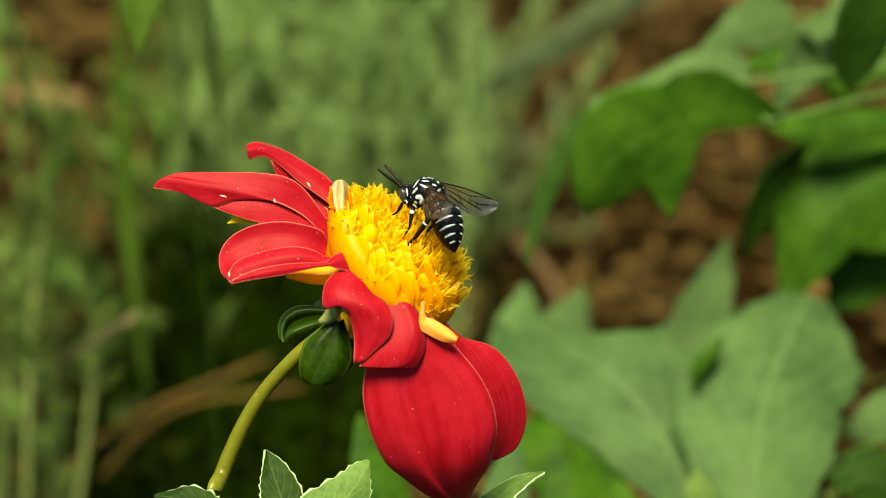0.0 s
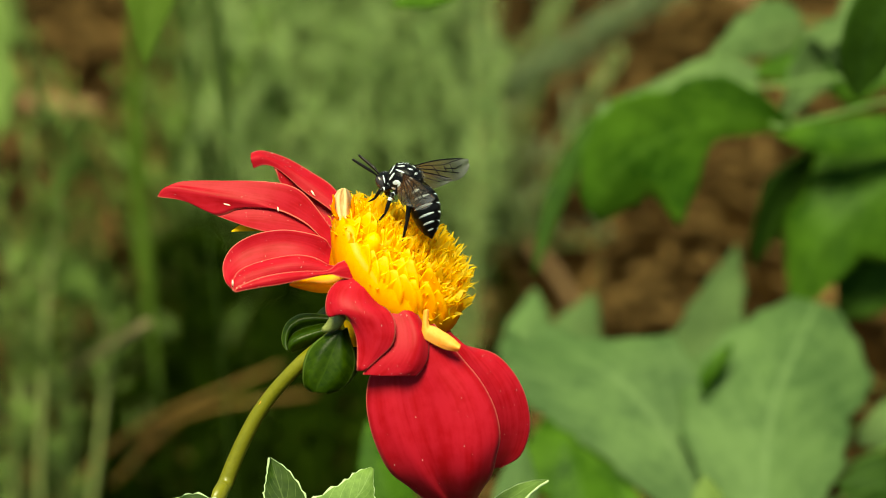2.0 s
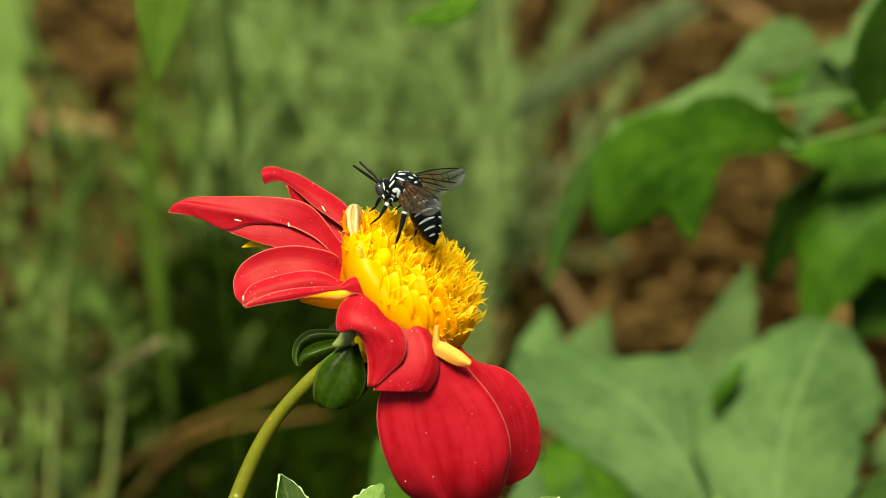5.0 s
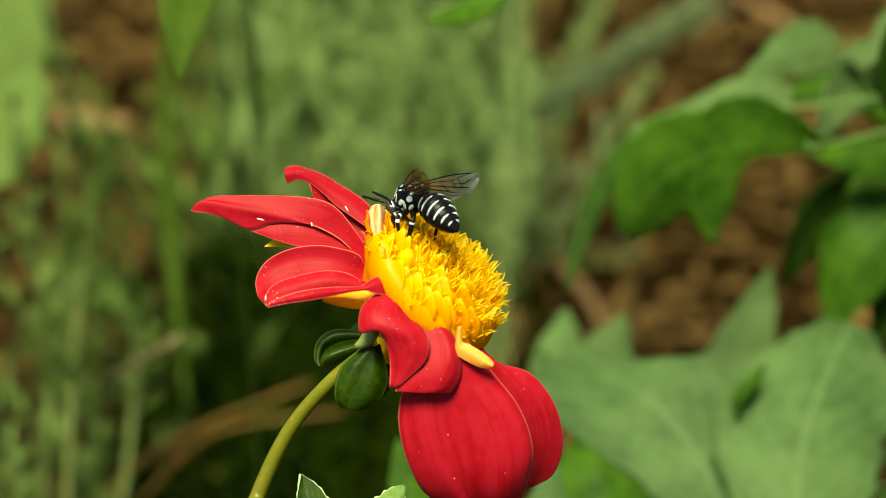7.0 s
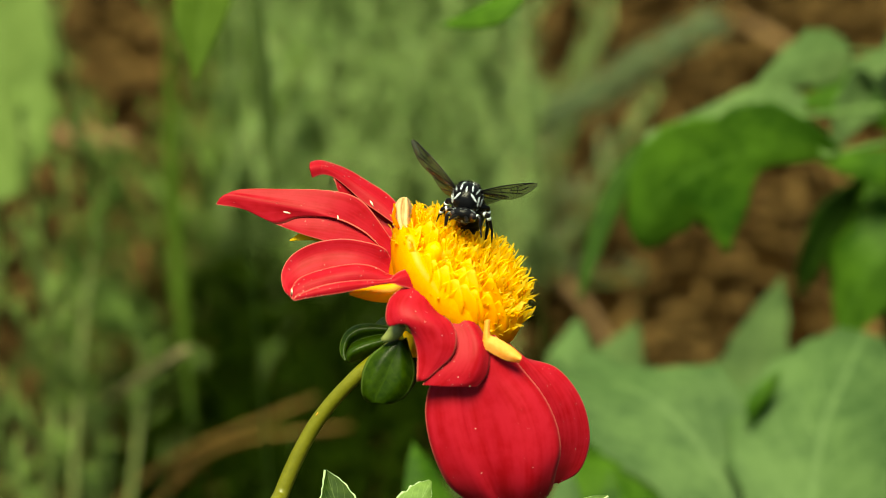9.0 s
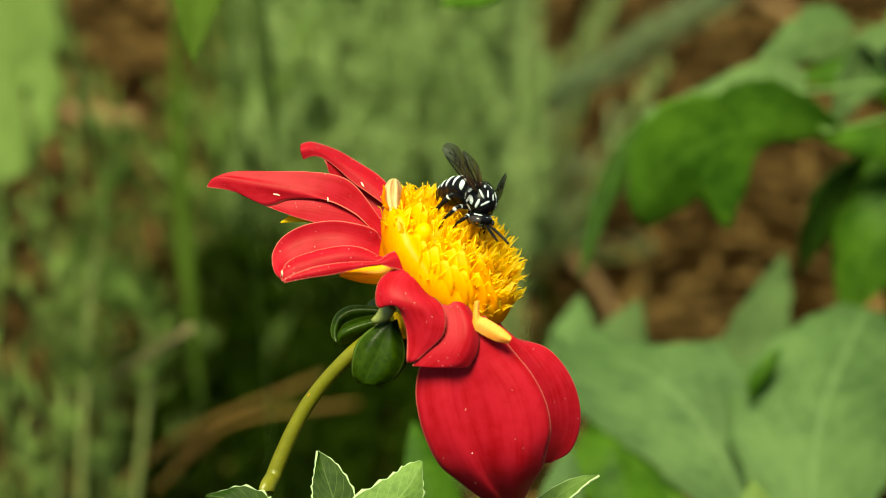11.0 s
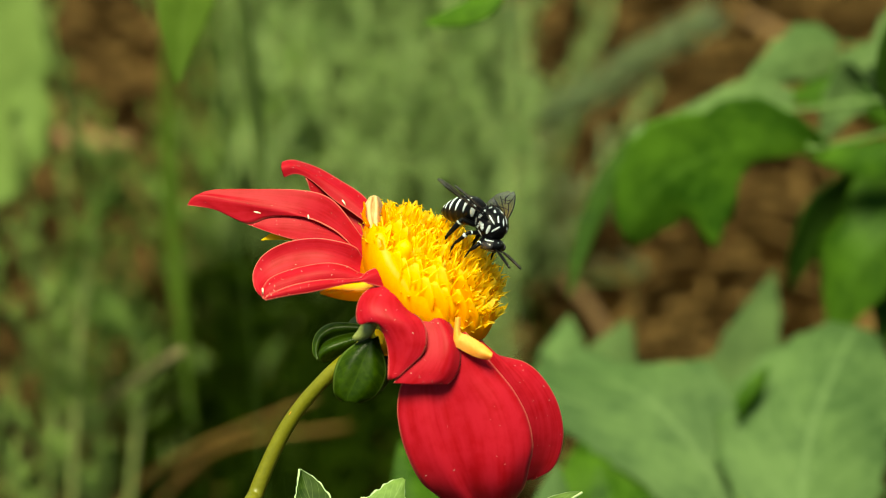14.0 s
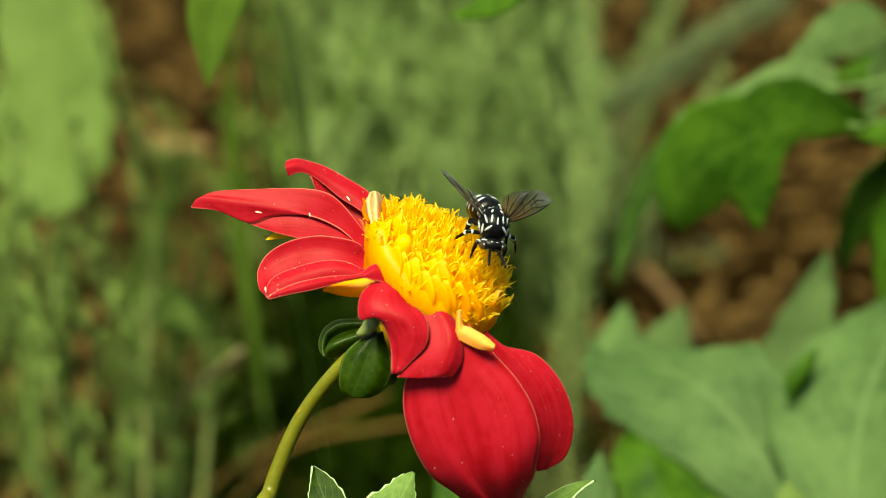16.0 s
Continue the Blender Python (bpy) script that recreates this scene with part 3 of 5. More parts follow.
    big_leaf([spot(1245, 690, 158), spot(1262, 655, 158), spot(1295, 600, 160)], axis(0.8, 0.5, 0.3), axis(0.8, 0.5, 0.3), 2.6, oval, SQUASH_DEEP, "small curled deep green leaf", fold=0.4, seed=28)
    big_leaf([spot(1660, 930, 150), spot(1580, 860, 150), spot(1480, 850, 150)], axis(0.5, 0.8, 0.3), axis(0.5, 0.8, 0.3), 8, oval, SQUASH_DARK_SHADE, "broad leaf with its shade put into a dark green", fold=0.2, seed=13)
    big_leaf([spot(1680, 760, 190), spot(1600, 740, 190), spot(1510, 780, 190)], axis(0.3, 0.9, 0.3), axis(0.3, 0.9, 0.3), 7, oval, GREY_LEAF, grey, fold=0.2, seed=27)
    stem = shape("plant_stem", *tube([Vector((0, 0, -0.01)), Vector((0.004, -0.002, 0.2)), Vector((-0.001, 0.0, 0.43))], [0.005, 0.0045, 0.003], 12, steps=14), STEM)
    stem.location = PLANT
    tagged(stem, "thick upright green stem of the broad-leaved plant", "stem")
    # the bright leaf and the hanging tips beyond the upper margin
    fresh = "bright yellow-green leaf standing upright"
    turned = axis(0.9, 0.1, 0.35)
    big_leaf([spot(-125, 300, 335), spot(-95, 220, 340), spot(-75, 80, 345), spot(-75, -160, 350)], turned, turned, 21, [0.3, 0.75, 1.0, 1.0, 0.95, 0.7], FRESH, fresh, fold=0.1, lobe=0.22, wave=0.15, seed=14)
    big_leaf([spot(-30, 265, 345), spot(-12, 195, 345), spot(0, 110, 350), spot(-12, -15, 355)], turned, turned, 8.0, [0.3, 0.75, 1.0, 0.95, 0.7, 0.1], FRESH, fresh, fold=0.15, lobe=0.35, wave=0.2, seed=32)
    big_leaf([spot(300, -110, 138), spot(268, -10, 124), spot(258, 110, 112)], axis(0.9, 0.2, 0.3), axis(0.9, 0.2, 0.3), 6.0, [0.5, 0.9, 1.0, 0.8, 0.4, 0.02], STRAP, "slender green leaf with a hanging tip", fold=0.3, seed=15)
    big_leaf([spot(840, -90, 110), spot(790, -30, 110), spot(690, 4, 115)], axis(0.3, 0.9, 0.3), axis(0.3, 0.9, 0.3), 3.4, oval, SQUASH_DEEP, "slender green leaf with a hanging tip", fold=0.3, seed=16)
    big_leaf([spot(412, 330, 215), spot(399, 180, 205), spot(384, 60, 195), spot(364, -90, 185)], axis(1, 0.05, 0.2), axis(0.8, 0.05, 0.5), 2.1, [0.25, 0.5, 0.9, 1.0, 0.8, 0.3], BLADE, "long upright light green blade", name="strap_leaf", fold=0.3, seed=17)
    big_leaf([spot(285, 720, 400), spot(252, 400, 405), spot(238, 130, 410), spot(240, -80, 415)], axis(1, 0.05, 0.2), axis(0.6, 0.05, 0.8), 3.4, [0.1, 0.6, 1.0, 0.9, 0.6, 0.05], STRAP, "long upright light green blade", name="strap_leaf", fold=0.2, seed=18)


def dry_stalk(points, radius, mat=None, label="dry straw-coloured stalk lying over the soil"):
    line = [p - points[0] for p in points]
    ob = shape("dry_stalk", *tube(line, [radius * 0.001] * len(line), 7, steps=10), mat or STRAW)
    ob.location = points[0]
    tagged(ob, label, "stalk", "dry stalks on the soil")


def stalks():
    dry_stalk([spot(940, 430, 560), spot(985, 480, 560), spot(1030, 560, 560)], 2.6, DRY)
    dry_stalk([spot(40, 175, 560), spot(110, 185, 560), spot(175, 190, 560)], 4.5, DRY)
    dry_stalk([Vector((0.165, 0.93, 0.004)), Vector((0.185, 0.88, 0.007)), Vector((0.205, 0.83, 0.004))], 3.5, DRY)
    dry_stalk([spot(90, 890, 360), spot(240, 755, 380), spot(500, 640, 410)], 1.0)
    dry_stalk([spot(-30, 755, 505), spot(115, 660, 370), spot(262, 566, 255)], 1.3, PALE_STICK, "pale grey stick leaning among the shrubs")
    dry_stalk([spot(200, 850, 370), spot(330, 730, 390), spot(560, 690, 400)], 0.8)


# ---- the dahlia ----
def flower():
    base = new("dahlia_flower")
    base.location = HEART
    tagged(base, "single red dahlia with a raised yellow disc, tilted on its stem", "flower")

    def here(line):
        return [p - HEART for p in line]

    def rail(depths, *chart):
        """A margin or rib through places on the chart, its depths spread evenly along it."""
        n = len(chart) - 1
        return [spot(x, y, smooth(list(depths), k / n)) - HEART for k, (x, y) in enumerate(chart)]

    def blade(name, mat, rails, label="", mm=0.22, ns=44, nw=20, root=0.0):
        """A petal or bract stretched between its margins and ribs."""
        v, f, uv = loft(rails, ns, nw)
        ob = shape(name, v, f, mat, [(root + (1 - root) * a, b) for a, b in uv])
        rim, w = ob.data.uv_layers.new(name="rim"), nw + 1
        span = [1000 * sum((v[i * w + j + 1] - v[i * w + j]).length for j in range(nw)) for i in range(ns + 1)]
        for loop in ob.data.loops:
            a, b = uv[loop.vertex_index]
            rim.data[loop.index].uv = (min(b, 1 - b) * span[loop.vertex_index // w], a)
        return under(thick(ob, mm), base, label)

    def petal(*rails, root=0.1):
        """root: how much of the orange claw is hidden in the disc."""
        return blade("petal", RED, rails, root=root)
    petals = []
    # long pointed petal on the stem side, ridged lengthwise, and the lower fold that shows under its rolled margin
    petals.append(petal(
        rail((-0.5, -2.6, -2.4, -3), (612, 446), (578, 388), (543, 341), (512, 321), (465, 314), (400, 313), (325, 314), (292, 326), (279, 340)),
        rail((-1, -3.0, -2.8, -3), (610, 448), (576, 402), (530, 365), (490, 346), (435, 334), (375, 327), (315, 322), (291, 328), (279, 340)),
        rail((-1.6, -3.3, -3.3, -3), (606, 450), (568, 410), (515, 374), (465, 354), (420, 346), (365, 337), (310, 328), (291, 330), (279, 341)),
        rail((-2, -3.5, -2.9, -3), (600, 452), (558, 404), (535, 384), (495, 365), (455, 360), (420, 363), (385, 374), (330, 350), (279, 341))))
    petals.append(petal(
        rail((-0.8, -2.6, -2.5), (606, 446), (550, 385), (480, 355), (420, 358), (377, 370)),
        rail((-1.4, -3.3, -2.7), (604, 452), (550, 400), (480, 382), (425, 378), (377, 371)),
        rail((-1.8, -3.6, -2.7), (602, 456), (560, 425), (480, 406), (430, 392), (376, 372))))
    # narrow petal behind, its end rolled down, with its shaded lower fold
    petals.append(petal(
        rail((7, 8, 6), (606, 345), (582, 319), (548, 297), (512, 276), (480, 264), (460, 260), (444, 264)),
        rail((5.6, 6.2, 4.6), (604, 362), (572, 335), (540, 311), (510, 291), (484, 276), (462, 270), (443, 274)),
        rail((5, 6, 5), (602, 378), (565, 351), (536, 331), (508, 306), (486, 290), (466, 285), (448, 291))))
    petals.append(petal(
        rail((6.6, 7.2, 5.8), (606, 350), (560, 330), (520, 300), (480, 284)),
        rail((6.2, 7.2, 6), (604, 380), (560, 362), (525, 345), (484, 288)),
        rail((5, 6.2, 5.8), (602, 402), (555, 378), (500, 322), (487, 293))))
    # broad rounded petal, cupped: its far wall, its near lip and the twisted strip below
    petals.append(petal(
        rail((-2, -4, -4, -8), (612, 458), (584, 430), (574, 415), (545, 405), (500, 399), (450, 407), (412, 428), (394, 458), (397, 488), (413, 506)),
        rail((-2.6, -4, -4, -8.4), (608, 464), (580, 450), (560, 440), (530, 430), (495, 426), (455, 432), (425, 446), (405, 466), (402, 488), (413, 506)),
        rail((-4, -5.6, -5.6, -8.8), (604, 468), (575, 470), (545, 466), (515, 464), (485, 466), (455, 474), (430, 482), (414, 490), (409, 498), (413, 507))))
    petals.append(petal(
        rail((-6, -7.4, -7.4, -9), (618, 462), (585, 463), (556, 449), (525, 444), (488, 449), (450, 459), (424, 471), (413, 486), (413, 507)),
        rail((-6.6, -8.6, -8.6, -9), (620, 464), (590, 468), (550, 462), (515, 461), (480, 465), (450, 473), (430, 482), (416, 494), (414, 507)),
        rail((-7, -8.8, -9, -9), (622, 466), (590, 475), (545, 478), (505, 479), (470, 485), (445, 491), (430, 497), (420, 502), (415, 508))))
    petals.append(petal(
        rail((-9, -11, -9.4, -9), (668, 458), (632, 449), (600, 457), (578, 472), (540, 473), (500, 476), (460, 484), (424, 499), (415, 507)),
        rail((-9, -12, -10, -9), (672, 478), (634, 466), (602, 468), (580, 475), (540, 479), (500, 485), (460, 493), (427, 502), (415, 508)),
        rail((-9, -12, -9.8, -9), (676, 502), (638, 492), (604, 484), (580, 478), (540, 486), (500, 495), (460, 501), (432, 506), (415, 510)), root=0.0))
    # petal rolled over towards the stem and hanging, in two halves that part along a fold
    petals.append(petal(
        rail((-10, -12.8, -13.2, -12.8), (642, 489), (606, 487), (584, 503), (576, 524), (576, 546), (583, 553), (591, 542), (600, 539), (613, 551), (625, 575), (631, 604), (630, 649)),
        rail((-10, -13.9, -13.9, -13), (648, 488), (624, 488), (608, 503), (602, 519), (604, 535), (612, 545), (620, 553), (628, 562), (638, 576), (645, 596), (645, 620), (636, 649)),
        rail((-10, -13.8, -14.1, -13.2), (654, 492), (646, 498), (642, 511), (644, 526), (650, 540), (658, 551), (664, 561), (669, 573), (671, 588), (666, 605), (656, 625), (641, 648)),
        rail((-9.5, -11.8, -13.5, -13.2), (664, 500), (666, 512), (669, 524), (674, 533), (682, 539), (690, 547), (696, 559), (698, 573), (697, 589), (690, 606), (670, 625), (645, 647)), root=0.14))
    petals.append(petal(
        rail((-10.2, -12.7, -12.8), (672, 531), (682, 548), (687, 575), (681, 603), (662, 628), (645, 646), (640, 655)),
        rail((-10.4, -13.2, -13), (684, 530), (706, 550), (716, 578), (716, 607), (704, 632), (688, 650), (674, 657)),
        rail((-10.4, -13.2, -13), (696, 529), (722, 546), (736, 572), (740, 600), (734, 628), (722, 648), (706, 657)),
        rail((-9.5, -11.6, -12.2), (712, 528), (735, 547), (751, 577), (757, 607), (753, 632), (744, 648), (735, 657)), root=0.06))
    # great hanging petal, folded lengthwise, its end notched
    petals.append(petal(
        rail((-10, -8.2, 1.4), (722, 566), (662, 640), (647, 690), (652, 742), (668, 790), (690, 828), (722, 853), (752, 876), (784, 893), (808, 894)),
        rail((-11, -9.6, 0.6), (734, 566), (696, 640), (694, 690), (704, 742), (722, 790), (742, 828), (762, 856), (782, 877), (798, 890), (812, 886)),
        rail((-11, -8.7, 1.6), (742, 567), (722, 640), (730, 690), (742, 742), (756, 790), (770, 828), (784, 856), (798, 876), (808, 885), (816, 876)),
        rail((-11.5, -10.2, 0.2), (752, 568), (772, 640), (806, 690), (822, 742), (828, 790), (828, 826), (826, 852), (826, 872), (826, 886), (824, 890)),
        rail((-10, -9, 0.8), (766, 566), (816, 626), (850, 668), (874, 715), (883, 762), (876, 800), (868, 832), (852, 856), (842, 874), (834, 892)), root=0.2))
    # petal behind it, with two ribs
    petals.append(petal(
        rail((-4, -2, 4), (762, 566), (790, 608), (815, 655), (835, 705), (845, 752), (850, 790), (868, 822)),
        rail((-4, -2.6, 3.6), (768, 562), (812, 600), (846, 644), (874, 692), (884, 742), (878, 786), (872, 821)),
        rail((-3, -2.2, 3.8), (772, 560), (818, 602), (864, 634), (898, 682), (912, 738), (904, 786), (881, 819)),
        rail((-2, -0.8, 4), (778, 554), (814, 600), (878, 622), (921, 676), (936, 742), (920, 797), (882, 821)), root=0.2))

    # papery bracts under the petals
    blade("bract", BRACT, (rail((-12, -12.4), (757, 540), (757, 566), (770, 572), (796, 588), (813, 604)), rail((-12.4, -13), (753, 540), (752, 575), (763, 583), (790, 599), (812, 609)),
                           rail((-12, -12.4), (749, 542), (746, 585), (757, 596), (785, 610), (809, 614))), "pale yellow papery bract")
    blade("bract", ORANGE, (rail((-8.6, -8.6), (648, 470), (590, 478), (540, 485), (511, 496)), rail((-9.4, -9.4), (650, 500), (595, 496), (550, 497), (512, 497)),
                            rail((-8.4, -8.6), (652, 520), (600, 512), (555, 509), (513, 498))), "orange-yellow papery bract")
    blade("bract", YELLOW, (rail((-0.6, -2), (480, 388), (440, 388), (424, 391), (408, 402)), rail((-1, -2), (490, 408), (460, 402), (430, 402), (409, 403))), "pale yellow papery bract")
    blade("bract", YELLOW, (rail((-5, -6), (606, 560), (612, 585), (616, 604)), rail((-5, -7), (620, 560), (624, 590), (623, 606)), rail((-5, -6), (634, 560), (636, 590), (632, 606))), "pale yellow papery bract")
    # cream unopened floret, fluted, with a thin strand on each side
    blade("unopened_floret", CREAM, (rail((-5, -5), (594, 392), (588, 366), (588, 347), (597, 331)), rail((-8, -8), (602, 392), (597, 366), (596, 344), (601, 328)), rail((-7.6, -7.6), (607, 392), (604, 366), (604, 343), (606, 326)),
                                     rail((-8.4, -8.2), (612, 392), (611, 366), (612, 343), (610, 327)), rail((-5, -5), (624, 392), (622, 366), (622, 347), (615, 330))), "cream striped unopened floret", nw=28)
    for strand in (((596, 380), (588, 362), (590, 348), (588, 337)), ((620, 380), (624, 362), (622, 350), (626, 339))):
        under(shape("floret_tip", *tube(rail((-8, -8.5), *strand), [0.00035, 0.0003, 0.00022, 0.0001], 7, steps=10), FLORET), base, "thin curled pale yellow floret tip")

    # green bracts at the stem
    blade("sepal", SEPAL, (
        rail((-4, -3, -5), (604, 558), (582, 552), (554, 548), (528, 550), (508, 563), (499, 582), (499, 600), (506, 613)),
        rail((-4, -4, -5), (602, 562), (580, 558), (554, 557), (531, 560), (513, 572), (506, 588), (505, 602), (508, 613)),
        rail((-4, -3, -5), (600, 566), (578, 566), (554, 570), (534, 576), (519, 584), (511, 594), (508, 604), (510, 614)),
        rail((-6, -7, -6.4), (598, 571), (576, 576), (554, 582), (536, 588), (521, 595), (513, 602), (511, 609), (512, 614)),
        rail((-5, -5, -6), (596, 578), (578, 590), (560, 600), (544, 608), (530, 613), (520, 616), (515, 615), (513, 615))), "dark green glossy bract folded into a lip", 0.3)
    blade("sepal", SEPAL, (
        rail((-8, -8, -8), (594, 575), (572, 587), (549, 606), (538, 630), (535, 656), (538, 674), (548, 684)),
        rail((-8.6, -9.4, -8.6), (598, 577), (582, 594), (566, 616), (556, 638), (549, 658), (547, 674), (553, 685)),
        rail((-8.8, -9.2, -8.8), (602, 577), (594, 598), (584, 622), (575, 645), (566, 664), (560, 677), (560, 686)),
        rail((-8.6, -9.4, -8.8), (606, 576), (606, 599), (606, 623), (602, 645), (592, 664), (582, 678), (574, 687)),
        rail((-7.6, -7.6, -8), (612, 572), (618, 594), (627, 620), (628, 642), (619, 665), (603, 680), (584, 687))), "dark green glossy bract hanging, faintly veined", 0.3)
    blade("sepal", SEPAL, (rail((3, 3), (612, 570), (630, 600), (634, 640), (620, 665)), rail((0, 0), (604, 580), (612, 610), (612, 640), (612, 664))), "dark green glossy bract", 0.3)
    blade("sepal", SEPAL, (rail((0, 1), (590, 550), (578, 536), (566, 542), (560, 550)), rail((-2, -1), (592, 558), (580, 550), (570, 552), (562, 554))), "dark green glossy bract", 0.3)
    under(shape("stem_joint", *tube(rail((-10, -9), (602, 549), (594, 560), (584, 570), (570, 577)), [0.0009, 0.0011, 0.0009, 0.0004], 12, steps=8), JOINT), base, "pale green joint of the stem")
    # receptacle
    cup_line = here([spot(560, 600, 0), spot(600, 570, -1), spot(640, 545, -1), spot(690, 520, 0)])
    under(shape("receptacle", *tube(cup_line, [0.0013, 0.0028, 0.0058, 0.0088], 20, steps=8), STEM), base)

    # raised disc
    mid = spot(686, 520, 0) - HEART
    lift = axis(0.30, 0.88, -0.36).normalized()
    flat = axis(0.57, 0.74, -0.36).normalized()
    e1 = axis(-0.79, 0.61, 0.0).normalized()
    e1 = (e1 - flat * e1.dot(flat)).normalized()
    e2 = flat.cross(e1).normalized()
    if e2.dot(AWAY) < 0:
        e2 = -e2
    verts, faces = [], []
    profile = ((0, 9.6), (2, 10.8), (4, 11.7), (6, 12.0), (7.6, 11.8), (8.8, 11.1), (9.5, 9.6), (9.9, 7.5), (10, 4.5), (10, 0.2))
    rings, sides = len(profile) - 1, 126
    for i, (high, wide) in enumerate(profile):
        for j in range(sides):
            p = 6.28319 * j / sides
            rad = e1 * math.cos(p) + e2 * math.sin(p)
            low = max(0.0, -rad.dot(AWAY) * 0.8 - rad.dot(e1) * 0.6) * min(1, wide / 9)
            out = (9.3 + (wide - 9.3) * (1 - 0.25 * low) if i < 6 else wide * (1 - 0.06 * low)) * (1 + 0.006 * math.cos(p * 63 + 2 * math.sin(p * 5)) + 0.016 * noise.noise((i * 0.3, j * 0.3, 0)))
            verts.append(mid + rad * out * 0.001 + lift * high * 0.001 * (1 - 0.36 * low))
    for i in range(rings):
        for j in range(sides):
            a, b = i * sides + j, i * sides + (j + 1) % sides
            faces.append((a, b, b + sides, a + sides))
    disc = under(shape("disc", verts, faces, ORANGE), base, "raised orange-yellow disc")

    # broad smooth scales that clothe the side of the disc, overlapping
    rng = random.Random(21)
    for count, far, tall, half in ((10, 9.7, 11.2, 2.8), (8, 7.9, 12.4, 2.7), (6, 6.2, 13.0, 2.2)):
        for k in range(count):
            p = -0.6 - 1.9 * (k + 0.5) / count + rng.uniform(-0.05, 0.05)
            rad = e1 * math.cos(p) + e2 * math.sin(p)
            side = (lift.cross(rad)).normalized()
            high = tall * (0.82 + 0.14 * max(0.0, rad.dot(e1)) + rng.uniform(-0.08, 0.08))
            foot = mid + rad * (far + rng.uniform(-0.2, 0.2)) * 0.00095
            lean = side * rng.uniform(-0.0008, 0.0008)
            spine = [foot - lift * 0.001, foot + rad * 0.0008 + lift * high * 0.00033, foot + rad * 0.0010 + lift * high * 0.00066 + lean * 0.5, foot + rad * rng.uniform(0.0002, 0.0006) + lift * high * 0.001 + lean]
            v, f, uv = sheet(spine, side, side, half * rng.uniform(0.85, 1.15), [0.9, 1.0, 0.95, 0.75, rng.uniform(0.03, 0.12)], cup=rng.uniform(-0.25, -0.15), ns=14, nw=8)
            under(thick(shape("scale", v, f, FLORET, [(0.85 * x, y) for x, y in uv]), 0.1), base)

    # tubular florets: seven shapes, shared; a bell with five curled lobes and a forked style
    meshes = []
    for kind in range(7):
        v, f, uv = [], [], []
        bud = kind == 6
        sides = 8 if bud else 5
        rings = [(0.0, 0.34), (0.4, 0.42), (0.66, 0.60), (0.80, 0.66)] + ([(0.88, 0.60), (0.95, 0.36), (0.975, 0.08)] if bud else [])
        for z, r in rings:
            for j in range(sides):
                a = 6.28319 * (j + 0.5) / sides
                v.append(Vector((r * math.cos(a), r * math.sin(a), z * 10)))
                uv.append((z * 0.9, 0.5))
        for i in range(len(rings) - 1):
            for j in range(sides):
                f.append((i * sides + j, i * sides + (j + 1) % sides, (i + 1) * sides + (j + 1) % sides, (i + 1) * sides + j))
        for j in range(0 if bud else 5):
            a = 6.28319 * (j + 1) / 5
            out, across = Vector((math.cos(a), math.sin(a), 0)), Vector((-math.sin(a), math.cos(a), 0))
            rise, roll = rng.uniform(1.5, 3.4), rng.uniform(0.05, 0.7)
            k = len(v)
            for q, wide in ((0.35, 0.28), (0.7, 0.18), (1.0, 0.06)):
                c = out * (0.62 + roll * q * q) + Vector((0, 0, 8 + rise * q - 0.7 * roll * q ** 3)) + across * (rng.uniform(-0.4, 0.4) * q * q)
                v += [c - across * wide, c + across * wide]
                uv += [(0.8 + 0.2 * q, 0.5)] * 2
            f.append((15 + j, 15 + (j + 1) % 5, k + 1, k))
            f += [(k, k + 1, k + 3, k + 2), (k + 2, k + 3, k + 5, k + 4)]
        for arm in range((0, 1, 0, 2, 1, 2, 0)[kind]):
            ang, k = rng.uniform(0, 6.28), len(v)
            bend = Vector((math.cos(ang), math.sin(ang), 0))
            hook = rng.uniform(0.5, 1.3)
            for z, r, b in ((7.5, 0.13, 0), (9.4, 0.14, 0.1), (10.3, 0.13, 0.4 * hook), (10.7, 0.11, 0.75 * hook), (10.5, 0.04, 1.0 * hook)):
                for j in range(3):
                    a = 2.0944 * j
                    v.append(Vector((r * math.cos(a), r * math.sin(a), z)) + bend * b)
                    uv.append((min(1.0, z / 10.6), 0.5))
            for i in range(4):
                for j in range(3):
                    f.append((k + i * 3 + j, k + i * 3 + (j + 1) % 3, k + i * 3 + 3 + (j + 1) % 3, k + i * 3 + 3 + j))
        me = bpy.data.meshes.new("floret")
        me.from_pydata([tuple(x * 0.001) for x in v], [], f)
        me.materials.append(FLORET)
        layer = me.uv_layers.new(name="UVMap")
        for loop in me.loops:
            layer.data[loop.index].uv = uv[loop.vertex_index]
        me.polygons.foreach_set("use_smooth", [True] * len(me.polygons))
        meshes.append(me)
    count = 270
    for k in range(count):
        rr = math.sqrt((k + 0.5) / count)
        th = k * 2.39996
        rad = e1 * math.cos(th) + e2 * math.sin(th)
        rad = rad * 1.0
        p = mid + rad * 0.0092 * rr
        way = (lift + rad * 0.31 * rr + axis(rng.uniform(-1, 1), rng.uniform(-1, 1), rng.uniform(-1, 1)) * 0.09).normalized()
        low = max(0.0, -rad.dot(AWAY) * 0.8 - rad.dot(e1) * 0.6)
        length = 1.12 - 0.22 * rr ** 3 - 0.42 * low * rr ** 2 + rng.uniform(-0.09, 0.07)
        spread = rng.random()
        bare = -rad.dot(AWAY) * 0.95 - rad.dot(e1) * 0.05
        if bare > 0.5 and rr > 0.66 and spread < 0.3 + 0.6 * bare:
            continue
        x = way.orthogonal().normalized()
        m = Matrix((x, way.cross(x), way)).transposed().to_4x4()
